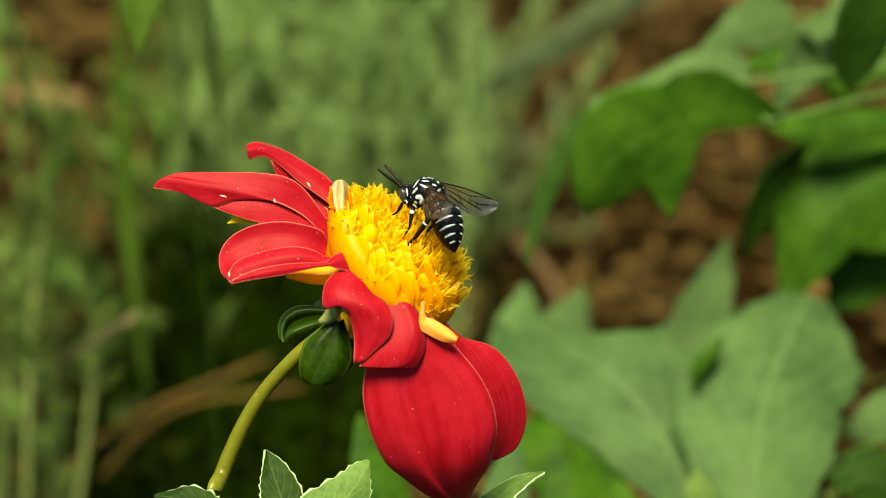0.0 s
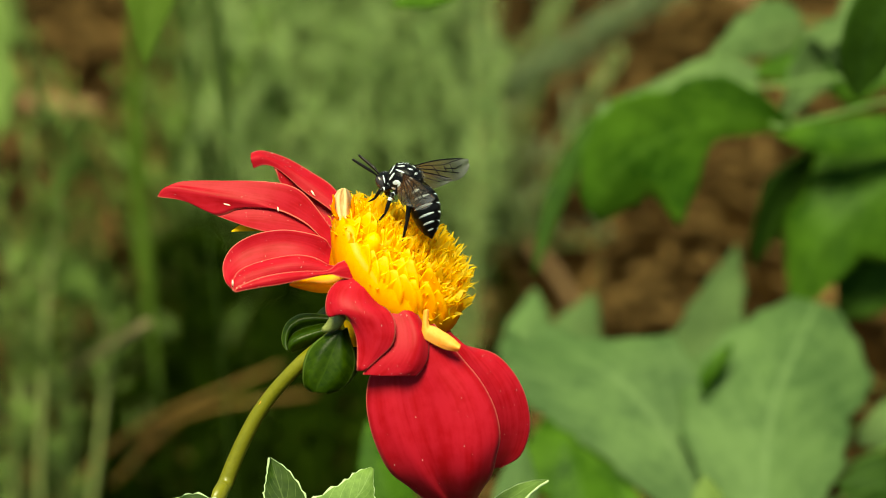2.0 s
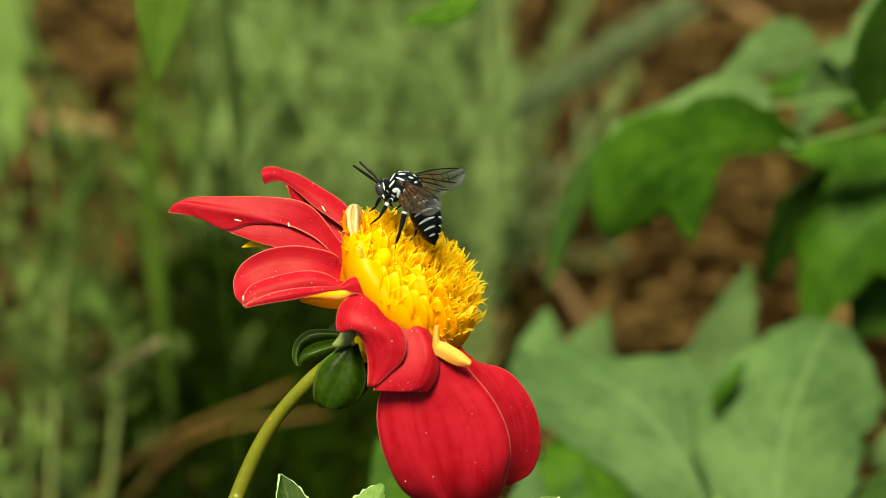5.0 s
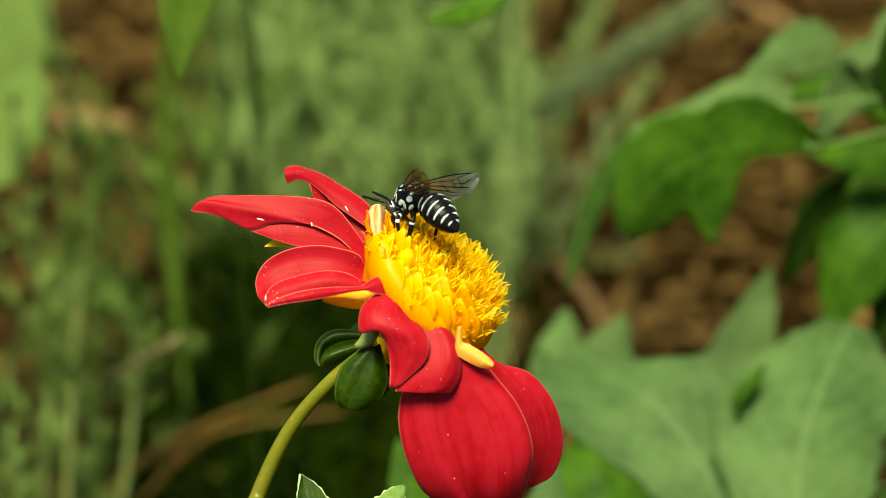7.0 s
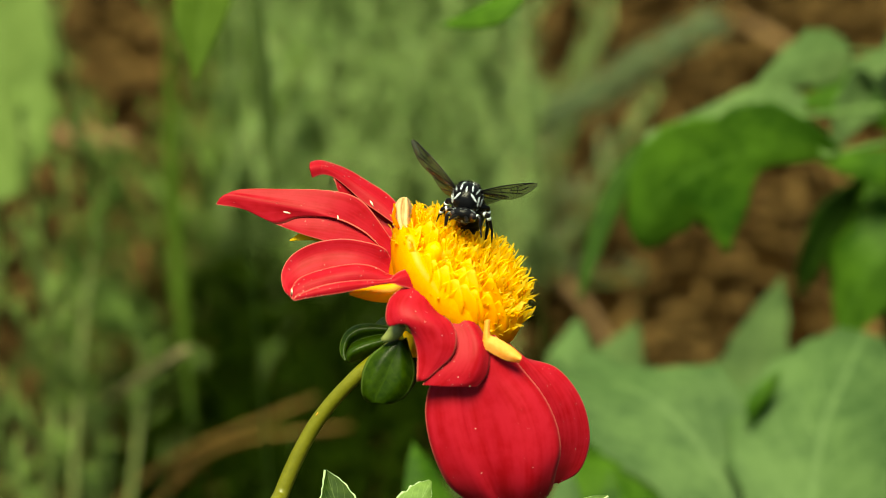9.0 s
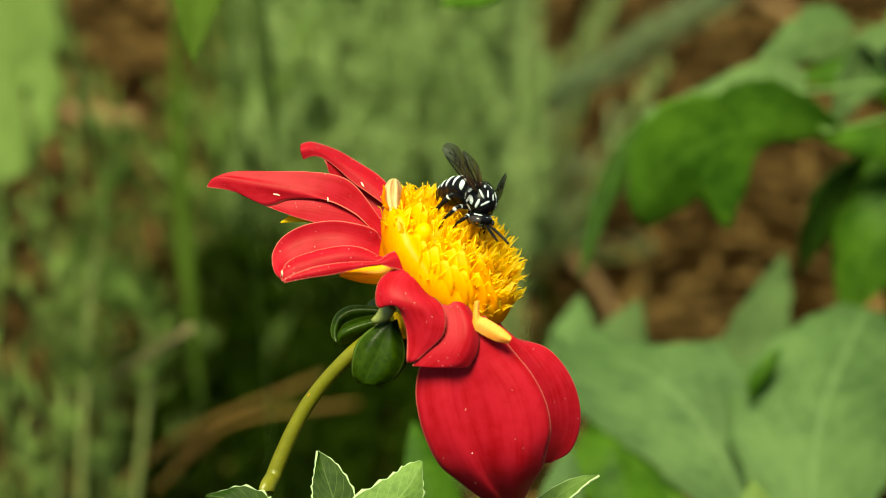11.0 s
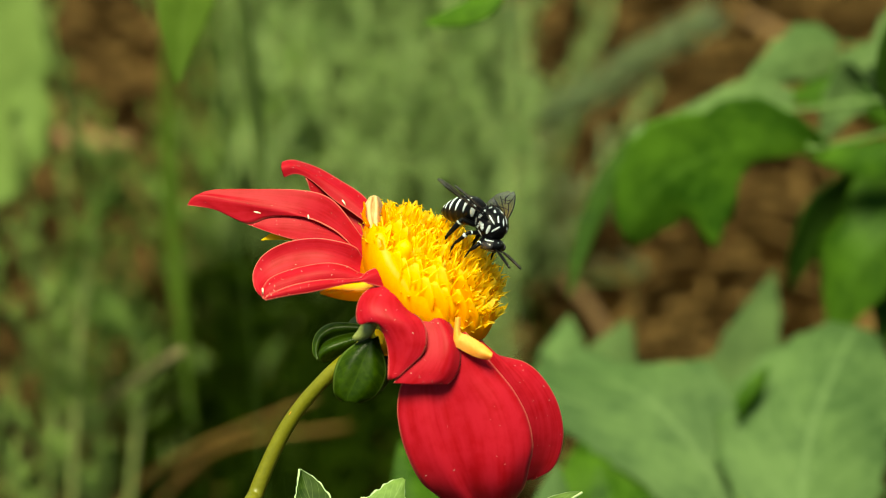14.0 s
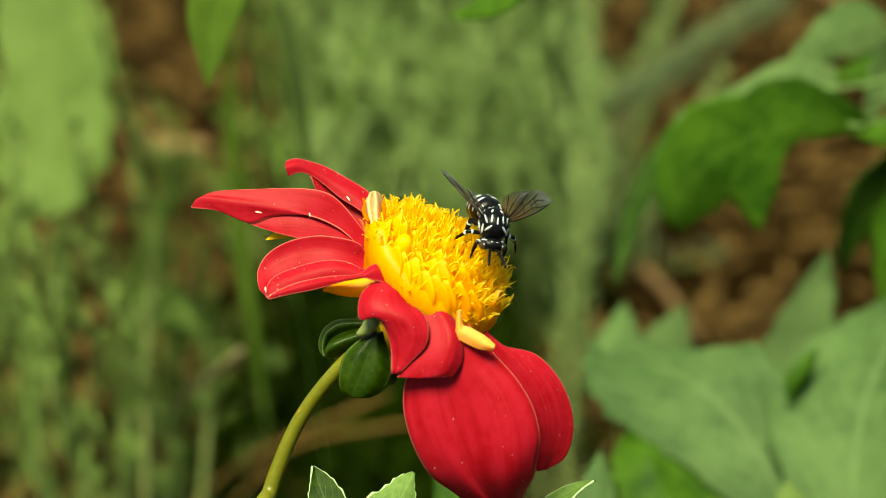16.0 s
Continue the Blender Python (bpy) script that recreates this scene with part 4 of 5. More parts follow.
        ob = new("floret", meshes[6] if rr > 0.85 and low > 0.3 and rng.random() < 0.25 else meshes[rng.randrange(6)])
        ob.matrix_basis = Matrix.Translation(p) @ m @ Matrix.Rotation(rng.uniform(0, 6.28), 4, "Z") @ Matrix.Diagonal((1.5, 1.5, length * 1.02, 1))
        ob.parent = base

    # the fat yellow bud that stands out
    for x, y, w in ((659, 420, -10.6),):
        c = spot(x, y, w) - HEART
        v, f = tube([c + lift * (-0.003), c - lift * 0.0012, c + lift * 0.0005, c + lift * 0.0014], [0.0009, 0.0014, 0.0012, 0.0003], 14, steps=10)
        under(shape("floret_bud", v, f, YELLOW), base, "round yellow floret bud")

    # pollen grains and chaff on the petals
    grains = []
    for ob in petals:
        me = ob.data
        for _ in range(22):
            poly = me.polygons[rng.randrange(len(me.polygons))]
            c, nrm = poly.center, poly.normal
            for side in (1, -1):
                p = c + nrm * side * 0.00013
                r = rng.uniform(0.000025, 0.000065)
                a = nrm.orthogonal().normalized() * r * rng.uniform(0.8, 2.0)
                b = nrm.cross(a).normalized() * r
                h = nrm * side * r
                grains.append(([p + a, p + b, p - a, p - b, p + h], [(0, 1, 4), (1, 2, 4), (2, 3, 4), (3, 0, 4)]))
    under(tagged(shape("pollen", *merge(grains), CHAFF, soft=False), kind="stuff"), base, "cream pollen grains stuck to the petals")
    for x, y, w, dx, dy in ((401, 355, -7.5, 6, 1.5), (491, 363, -6.5, 0.5, 4), (553, 335, 5.5, 3, 5), (411, 493, -10.5, 0.5, 5)):
        a, b = spot(x - dx, y - dy, w) - HEART, spot(x + dx, y + dy, w) - HEART
        under(shape("chaff", *tube([a, (a + b) / 2, b], [0.00007, 0.00014, 0.00007], 6), CHAFF), base, "white scrap of chaff")

    # stem, from the ground up into the receptacle
    line = [Vector((-0.052, 0.02, -0.005)), Vector((-0.049, 0.012, 0.10)), Vector((-0.042, 0.004, 0.2)), spot(380, 930, 0), spot(401, 840, 0), spot(454, 727, -2), spot(522, 644, -5), spot(588, 592, -7)]
    under(shape("stem", *tube([p - HEART for p in line], [0.0018, 0.0017, 0.0014, 0.0012, 0.00118, 0.0011, 0.00108, 0.0013], 14, steps=48), STEM), base, "smooth curved yellow-green stem")
    knot = spot(461, 703, -3.4) - HEART
    under(shape("stem_scar", *tube([knot - axis(0.6, 0.7, 0) * 0.0006, knot, knot + axis(0.6, 0.7, 0) * 0.0006], [0.00004, 0.0001, 0.00004], 8), BRACT), base, "pale scar on the stem")
    return base


def dahlia_leaf(rails, mat, label, teeth=7, depth=0.12):
    """A near leaf of the dahlia between its margins and midrib, on a stalk from the plant's foot."""
    base = new("dahlia_leaf")
    base.location = rails[1][0]
    tagged(base, label, "leaf", "leaves of the dahlia plant")
    local = [[p - base.location for p in r] for r in rails]
    v, f, uv = toothed(local, 56, 16, teeth, depth)
    under(thick(shape("blade", v, f, mat, uv), 0.35), base)
    foot = Vector((-0.05, 0.015, 0.05)) - base.location
    under(shape("leaf_stalk", *tube([foot, foot * 0.5 + Vector((0, 0, -0.008)), Vector((0, 0, 0)), smooth(local[1], 0.1)], [0.0008, 0.0007, 0.0006, 0.0003], 8, steps=12), LEAF_STALK), base)


def dahlia_leaves():
    def row(depths, *chart):
        return [spot(x, y, smooth(list(depths), k / (len(chart) - 1))) for k, (x, y) in enumerate(chart)]
    dark, light = "dark green dahlia leaf with a pale margin", "light green toothed dahlia leaf with a pale margin"
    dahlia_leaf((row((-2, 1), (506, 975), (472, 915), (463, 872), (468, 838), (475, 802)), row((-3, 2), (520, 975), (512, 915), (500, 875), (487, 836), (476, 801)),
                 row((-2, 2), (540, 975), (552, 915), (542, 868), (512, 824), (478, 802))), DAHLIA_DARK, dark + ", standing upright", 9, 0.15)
    dahlia_leaf((row((-8, -5), (500, 1000), (506, 905), (560, 866), (604, 842), (628, 826), (656, 820)), row((-9, -6), (560, 1000), (580, 930), (612, 892), (634, 866), (648, 842), (658, 821)),
                 row((-8, -6), (640, 1000), (656, 940), (664, 905), (664, 872), (660, 845), (659, 822))), DAHLIA_LEAF, light, 8, 0.2)
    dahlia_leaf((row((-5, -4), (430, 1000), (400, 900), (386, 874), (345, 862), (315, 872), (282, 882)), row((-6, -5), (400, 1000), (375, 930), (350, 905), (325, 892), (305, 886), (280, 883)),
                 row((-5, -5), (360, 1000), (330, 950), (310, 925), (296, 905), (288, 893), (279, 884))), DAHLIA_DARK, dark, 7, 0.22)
    dahlia_leaf((row((5, 2.5), (800, 990), (838, 905), (872, 874), (908, 853), (940, 844), (969, 842)), row((2, 0.5), (830, 990), (865, 915), (895, 882), (920, 864), (945, 850), (969, 842)),
                 row((-1, -1.5), (860, 990), (890, 922), (912, 893), (932, 873), (950, 856), (969, 843))), DAHLIA_LEAF, light + ", folded edge-on", 6, 0.12)


# ---- the bee ----
def lathe(profile, sides=24, squash=1.0, bend=0.0):
    """A round body along x from (x, radius) rows in mm; bend lowers it with the square of x."""
    verts, faces = [], []
    for x, r in profile:
        for j in range(sides):
            q = 6.28319 * j / sides
            verts.append(Vector((x, r * math.cos(q), r * squash * math.sin(q) - bend * x * x)) * 0.001)
    n = len(profile)
    for i in range(n - 1):
        for j in range(sides):
            a, b = i * sides + j, i * sides + (j + 1) % sides
            faces.append((a, b, b + sides, a + sides))
    faces.append(tuple(range(sides))[::-1])
    faces.append(tuple((n - 1) * sides + j for j in range(sides)))
    return verts, faces


def ball(c, r, seg=14, rings=8, turn=None):
    """An ellipsoid at c with radii r, in mm."""
    verts, faces = [], []
    for i in range(rings + 1):
        p = math.pi * (0.02 + 0.96 * i / rings)
        for j in range(seg):
            q = 6.28319 * j / seg
            v = Vector((r[0] * math.sin(p) * math.cos(q), r[1] * math.sin(p) * math.sin(q), r[2] * math.cos(p)))
            if turn:
                v = turn @ v
            verts.append((v + Vector(c)) * 0.001)
    for i in range(rings):
        for j in range(seg):
            a, b = i * seg + j, i * seg + (j + 1) % seg
            faces.append((a, b, b + seg, a + seg))
    faces.append(tuple(range(seg))[::-1])
    faces.append(tuple(rings * seg + j for j in range(seg)))
    return verts, faces


def mm_tube(points, radii, sides=7, steps=0):
    return tube([Vector(p) * 0.001 for p in points], [r * 0.001 for r in radii], sides, True, steps)


def wing_outline(s, hind):
    """Leading and trailing edge of a wing, as shares of its length, at the share s."""
    if hind:
        return 0.03 + 0.03 * math.sin(3.14 * s), -0.28 * math.sin(3.14 * min(1, s ** 0.75)) - 0.01
    return 0.03 + 0.045 * math.sin(3.0 * s), -0.33 * max(0.0, math.sin(3.14 * s ** 1.15 * 0.97)) ** 0.75 * (0.35 + 0.65 * s) - 0.015


def wing(parent, side, hind):
    """A veined membrane along +x, leading edge to +y (side 1) or -y (side -1)."""
    ln = 6.6 if hind else 9.6
    verts, faces, uvs = [], [], []
    ns, nw = 22, 8
    for i in range(ns + 1):
        s = i / ns
        lead, trail = wing_outline(s, hind)
        for j in range(nw + 1):
            a = j / nw
            y = (lead + (trail - lead) * a) * ln
            z = 0.12 * math.sin(a * 9 + 3 * s) * s + 0.25 * s * s
            verts.append(Vector((s * ln, y * side, z)) * 0.001)
            uvs.append((s, a))
    for i in range(ns):
        for j in range(nw):
            k = i * (nw + 1) + j
            faces.append((k, k + 1, k + nw + 2, k + nw + 1))
    ob = under(shape("hind_wing" if hind else "fore_wing", verts, faces, WING, uvs), parent, "smoky translucent wing with dark veins")

    def vein(line, r=0.07):
        pts = []
        for s, a in line:
            lead, trail = wing_outline(s, hind)
            pts.append((s * ln, (lead + (trail - lead) * a) * ln * side, 0.12 * math.sin(a * 9 + 3 * s) * s + 0.25 * s * s))
        return mm_tube(pts, [r] * len(pts), 5)
    veins = [vein([(k / 12, 0.0) for k in range(12)], 0.085)]
    if hind:
        veins += [vein([(0.02, 0.2), (0.4, 0.35), (0.75, 0.6)]), vein([(0.02, 0.4), (0.3, 0.6), (0.5, 0.9)])]
    else:
        veins += [vein([(0.0, 0.25), (0.3, 0.22), (0.55, 0.25), (0.72, 0.12), (0.86, 0.03)], 0.06),
                  vein([(0.02, 0.5), (0.3, 0.5), (0.55, 0.55), (0.8, 0.72)]),
                  vein([(0.02, 0.7), (0.3, 0.8), (0.45, 0.97)]),
                  vein([(0.35, 0.24), (0.4, 0.5), (0.47, 0.86)]),
                  vein([(0.55, 0.25), (0.58, 0.55)]), vein([(0.66, 0.2), (0.7, 0.62)]), vein([(0.55, 0.4), (0.75, 0.45), (0.86, 0.35)])]
    for v, f in veins:
        under(shape("vein", v, f, CHITIN), ob)
    return ob


def leg(parent, points, radii, patches):
    """A jointed leg from its hip; patches: white hair on stretches of it."""
    hip = Vector(points[0])
    line = [Vector(p) - hip for p in points]
    dense, rad = [], []
    for k in range(len(line) - 1):
        for f in (0.0, 0.25, 0.55, 0.85):
            dense.append(line[k].lerp(line[k + 1], f))
            rad.append((radii[k] + (radii[k + 1] - radii[k]) * f) * (0.72 if f == 0.0 and k else 1.0 if f < 0.6 else 0.95))
    dense.append(line[-1])
    rad.append(radii[-1])
    ob = under(shape("leg", *mm_tube(dense, rad, 8), CHITIN), parent)
    ob.location = hip * 0.001
    for k, a, b in patches:
        p, q = line[k].lerp(line[k + 1], a), line[k].lerp(line[k + 1], b)
        r = max(radii[k], radii[k + 1]) * 1.0
        under(shape("hair_patch", *mm_tube([p, p.lerp(q, 0.3), p.lerp(q, 0.7), q], [r * 0.7, r, r, r * 0.6], 8), HAIR), ob, "pale blue-white hair patch")
    return ob


def bee():
    base = new("bee")
    base.scale = (1.07, 1.07, 1.07)
    tagged(base, "black cuckoo bee with blue-white bands and smoky wings on the florets", "bee")
    rng = random.Random(5)
    BACK = [(-2.75, 0.5), (-2.5, 1.15), (-1.9, 1.7), (-1.1, 2.0), (-0.2, 2.1), (0.7, 2.0), (1.4, 1.66), (1.9, 1.15), (2.15, 0.7)]
    thorax = under(shape("thorax", *lathe(BACK, 28, 1.0), CHITIN), base)

    def hug(p):
        """Lifts a place onto the thorax."""
        r = next((ra + (rb - ra) * (p.x - xa) / (xb - xa) for (xa, ra), (xb, rb) in zip(BACK, BACK[1:]) if xa <= p.x <= xb), 0.7)
        k = (r + 0.02) / max(0.2, math.hypot(p.y, p.z))
        return Vector((p.x, p.y * k, p.z * k))

    def spots_on(body, centre, radii, rows, name="hair_patch", fit=None):
        """Raised hair patches on an ellipsoid: (elevation, bearing, length, width, twist)."""
        for el, be, a, b, tw in rows:
            d = Vector((math.cos(radians(el)) * math.cos(radians(be)), math.cos(radians(el)) * math.sin(radians(be)), math.sin(radians(el))))
            p = Vector(centre) + Vector((d.x * radii[0], d.y * radii[1], d.z * radii[2]))
            p = fit(p) if fit else p
            nrm = Vector((d.x / radii[0], d.y / radii[1], d.z / radii[2])).normalized()
            along = Vector((1, 0, 0)) - nrm * nrm.x
            along = along.normalized() if along.length > 0.05 else Vector((0, 0, 1))
            turn = Matrix((along, nrm.cross(along), nrm)).transposed() @ Matrix.Rotation(radians(tw), 3, "Z")
            under(shape(name, *ball(p, (a, b, 0.07), 12, 6, turn), HAIR), body, "pale blue-white hair patch")
    half = [(24, 30, 0.74, 0.16, 84), (60, 46, 0.6, 0.14, 14), (42, 72, 0.8, 0.14, -4), (66, 128, 0.38, 0.16, 24), (44, 154, 0.4, 0.18, 76), (28, 128, 0.34, 0.2, 30),
            (8, 52, 0.75, 0.22, 66), (-4, 78, 0.62, 0.34, 40), (-14, 92, 0.7, 0.24, 86), (-38, 66, 0.6, 0.24, 44), (10, 116, 0.5, 0.42, 70), (-24, 118, 0.55, 0.34, 40)]
    spots_on(thorax, (-0.25, 0, 0), (2.3, 2.22, 2.2), [(58, 0, 0.55, 0.13, 0)], fit=hug)
    spots_on(thorax, (-0.25, 0, 0), (2.3, 2.22, 2.2), half + [(e, -b, a, c, -t) for e, b, a, c, t in half], fit=hug)

    # head, hanging low in front
    head = under(shape("head", *ball((0, 0, 0), (1.1, 1.9, 1.6), 20, 12), CHITIN), base)
    head.matrix_basis = pose(0.0023, 0, -0.0014, 0, 45, 0) @ Matrix.Scale(0.92, 4)
    for s in (1, -1):
        under(shape("eye", *ball((0.2, s * 1.42, 0.15), (0.72, 0.6, 1.2), 16, 10), EYE), head, "large dark compound eye")
        el = [(0.6, s * 0.35, 0.7), (0.85, s * 0.5, 1.7), (1.2, s * 0.75, 2.5), (1.9, s * 1.0, 3.7), (2.8, s * 1.25, 5.2)]
        under(shape("antenna", *mm_tube(el, [0.15, 0.15, 0.23, 0.23, 0.18], 8, 16), CHITIN), head, "black clubbed antenna")
        under(shape("mandible", *mm_tube([(0.5, s * 0.6, -1.1), (0.7, s * 0.5, -1.7), (0.8, s * 0.12, -2.1)], [0.25, 0.2, 0.06], 7, 6), BROWN), head)
    spots_on(head, (0, 0, 0), (1.05, 1.85, 1.5), [(6, 0, 0.4, 0.22, 0), (-26, 24, 0.5, 0.16, 60), (-26, -24, 0.5, 0.16, -60), (66, 180, 0.6, 0.10, 90), (20, 126, 0.7, 0.12, 90), (20, -126, 0.7, 0.12, 90), (-24, 140, 0.5, 0.14, 90), (-24, -140, 0.5, 0.14, 90), (34, 30, 0.4, 0.10, 50), (34, -30, 0.4, 0.10, -50)])
    under(shape("proboscis", *mm_tube([(0.45, 0, -1.2), (0.4, 0, -2.2), (0.1, 0, -3.1)], [0.32, 0.26, 0.08], 8, 8), BROWN), head, "reddish-brown proboscis")

    # abdomen in overlapping rings, along -x
    rows = [(0.0, 0.55), (-0.4, 1.3)]
    edges = [(-0.4, 1.45), (-1.7, 2.12), (-3.0, 2.24), (-4.3, 2.05), (-5.4, 1.66), (-6.3, 1.14), (-7.0, 0.5)]
    for (xa, ra), (xb, rb) in zip(edges, edges[1:]):
        rows += [(xa - 0.02, ra * 0.97), (xa + (xb - xa) * 0.5, (ra + rb) / 2 + 0.09), (xb + 0.05, rb + 0.04), (xb, rb)]
    rows.append((-7.4, 0.1))
    abdomen = under(shape("abdomen", *lathe(rows, 30, 0.92, 0.022), CHITIN), base)

    def radius(x):
        for (xa, ra), (xb, rb) in zip(rows, rows[1:]):
            if xb <= x <= xa:
                return ra + (rb - ra) * ((x - xa) / (xb - xa) if xb != xa else 0)
        return 0.1

    def band(x, width, a0, a1):
        """A strip of pale hair along a ring from angle a0 to a1."""
        v, f = [], []
        n = 14
        for i in range(n + 1):
            q = radians(a0 + (a1 - a0) * i / n)
            taper = math.sin(3.14159 * min(1, max(0, i / n))) ** 0.4
            for dx, lift in ((-0.5, 0.0), (-0.3, 0.1), (0.3, 0.1), (0.5, 0.0)):
                xx = x + dx * width * taper
                r = radius(xx) + lift - 0.03
                v.append(Vector((xx, r * math.sin(q), r * 0.92 * math.cos(q) - 0.022 * xx * xx)) * 0.001)
        for i in range(n):
            for j in range(3):
                f.append((i * 4 + j, i * 4 + j + 1, i * 4 + j + 5, i * 4 + j + 4))
        under(shape("band", v, f, HAIR), abdomen, "blue-white band of short hair")
    for x, wd, inner, outer in ((-0.8, 0.6, 42, 112), (-2.0, 0.38, 12, 92), (-3.3, 0.38, 10, 90), (-4.5, 0.36, 10, 86), (-5.55, 0.30, 12, 80), (-6.4, 0.22, 16, 66)):
        for s in (1, -1):
            band(x, wd, s * inner, s * outer)
    wings = []
    for s in (1, -1):
        fore = wing(base, s, False)
        hind = wing(fore, s, True)
        hind.matrix_basis = pose(-0.0004, -0.0005 * s, -0.0002, 0, 3, -17 * s)
        wings.append(fore)
    legs = []
    for s in (1, -1):
        legs.append(leg(base, [(1.1, s * 1.0, -1.6), (2.0, s * 2.2, -2.0), (2.2, s * 2.3, -3.6), (2.8, s * 2.5, -4.5)], [0.28, 0.32, 0.2, 0.08], [(0, 0.55, 0.85)]))
        legs.append(leg(base, [(0.0, s * 1.2, -1.8), (0.2, s * 3.2, -1.7), (-0.1, s * 4.0, -4.2), (0.4, s * 4.3, -5.8)], [0.3, 0.34, 0.21, 0.08], [(0, 0.6, 0.9), (1, 0.1, 0.35)]))
        legs.append(leg(base, [(-1.2, s * 1.2, -1.7), (-2.4, s * 2.7, -2.0), (-2.3, s * 3.2, -5.2), (-1.9, s * 3.3, -7.9)], [0.34, 0.42, 0.3, 0.09], [(1, 0.14, 0.27)]))
    # short hairs on the thorax
    tufts = []
    for _ in range(1400):
        d = Vector((rng.uniform(-1, 1), rng.uniform(-1, 1), rng.uniform(-1, 1))).normalized()
        p = hug(Vector((d.x * 2.2 - 0.25, d.y * 2.1, d.z * 2.1))) * 0.001
        tip = p + (d + Vector((-0.5, 0, 0))) * 0.00035
        a = d.orthogonal().normalized() * 0.00003
        b = d.cross(a)
        tufts.append(([p + a, p - a * 0.5 + b * 0.8, p - a * 0.5 - b * 0.8, tip], [(0, 1, 3), (1, 2, 3), (2, 0, 3)]))
    under(tagged(shape("fuzz", *merge(tufts), CHITIN, soft=False), kind="stuff"), thorax)
    return base, abdomen, wings, legs


CHAFF = mottled("chaff", [(0.3, (0.7, 0.5, 0.38)), (0.7, (0.85, 0.72, 0.6))], 2000, 0.7, 0.1, 0.0001)
CHITIN = mottled("black_chitin", [(0.3, (0.002, 0.002, 0.003)), (0.7, (0.006, 0.006, 0.008))], 1500, 0.28, 0.5, 0.00005, spec=0.13)
EYE = mottled("bee_eye", [(0.3, (0.012, 0.01, 0.012)), (0.7, (0.03, 0.025, 0.03))], 6000, 0.22, 0.5, 0.00003, spec=0.6)
BROWN = mottled("brown_chitin", [(0.3, (0.03, 0.008, 0.004)), (0.7, (0.09, 0.025, 0.01))], 1500, 0.35, 0.2, 0.0001)
HAIR = mottled("blue_white_hair", [(0.3, (0.42, 0.49, 0.57)), (0.7, (0.70, 0.78, 0.87))], 5000, 0.75, 0.9, 0.00012, spec=0.2)


def wing_material():
    """A smoky clear membrane, brown at the root and grey at the tip."""
    m, n, l, b = material("wing_membrane", 0.3, 0.4)
    uv, sep = n.new("ShaderNodeUVMap"), n.new("ShaderNodeSeparateXYZ")
    l.new(uv.outputs["UV"], sep.inputs[0])
    r = ramp(n, [(0.0, (0.10, 0.035, 0.010)), (0.5, (0.05, 0.032, 0.018)), (0.72, (0.035, 0.033, 0.034)), (0.9, (0.075, 0.075, 0.092))])
    l.new(sep.outputs["X"], r.inputs["Fac"])
    l.new(r.outputs["Color"], b.inputs["Base Color"])
    fine = noisy(n, l, uv.outputs["UV"], 30, 3)
    relief(n, l, fine.outputs["Fac"], b, 0.2, 0.0002)
    clear, mix = n.new("ShaderNodeBsdfTransparent"), n.new("ShaderNodeMixShader")
    clear.inputs["Color"].default_value = (0.86, 0.82, 0.76, 1)
    mix.inputs["Fac"].default_value = 0.58
    l.new(clear.outputs["BSDF"], mix.inputs[1])
    l.new(b.outputs["BSDF"], mix.inputs[2])
    l.new(mix.outputs["Shader"], n["Material Output"].inputs["Surface"])
    return m


WING = wing_material()

ground()
mulch()
shrubs()
sprigs()
broad_leaves()
stalks()
flower()
dahlia_leaves()
BEE, ABDOMEN, WINGS, LEGS = bee()


def stance(place, fore, up):
    """The bee's pose: where its thorax is, the way it heads and its back."""
    x = axis(*fore).normalized()
    z = axis(*up)
    z = (z - x * z.dot(x)).normalized()
    m = Matrix((x, z.cross(x), z)).transposed().to_4x4()
    return Matrix.Translation(at(*place)) @ m


def abdomen_turn(way):
    """The abdomen's pose on the thorax, pointing along way."""
    x = -Vector(way).normalized()
    y = Vector((0, 0, 1)).cross(x).normalized()
    m = Matrix((x, y, x.cross(y))).transposed().to_4x4()
    return Matrix.Translation((-0.0023, 0, -0.0003)) @ m


def wing_turn(way, chord, side):
    """A wing's pose on the thorax, its tip along way and its leading edge along chord."""
    x = Vector(way).normalized()
    y = Vector(chord) * side
    y = (y - x * y.dot(x)).normalized()
    m = Matrix((x, y, x.cross(y))).transposed().to_4x4()
    return Matrix.Translation((-0.0002, 0.0017 * side, 0.0011)) @ m


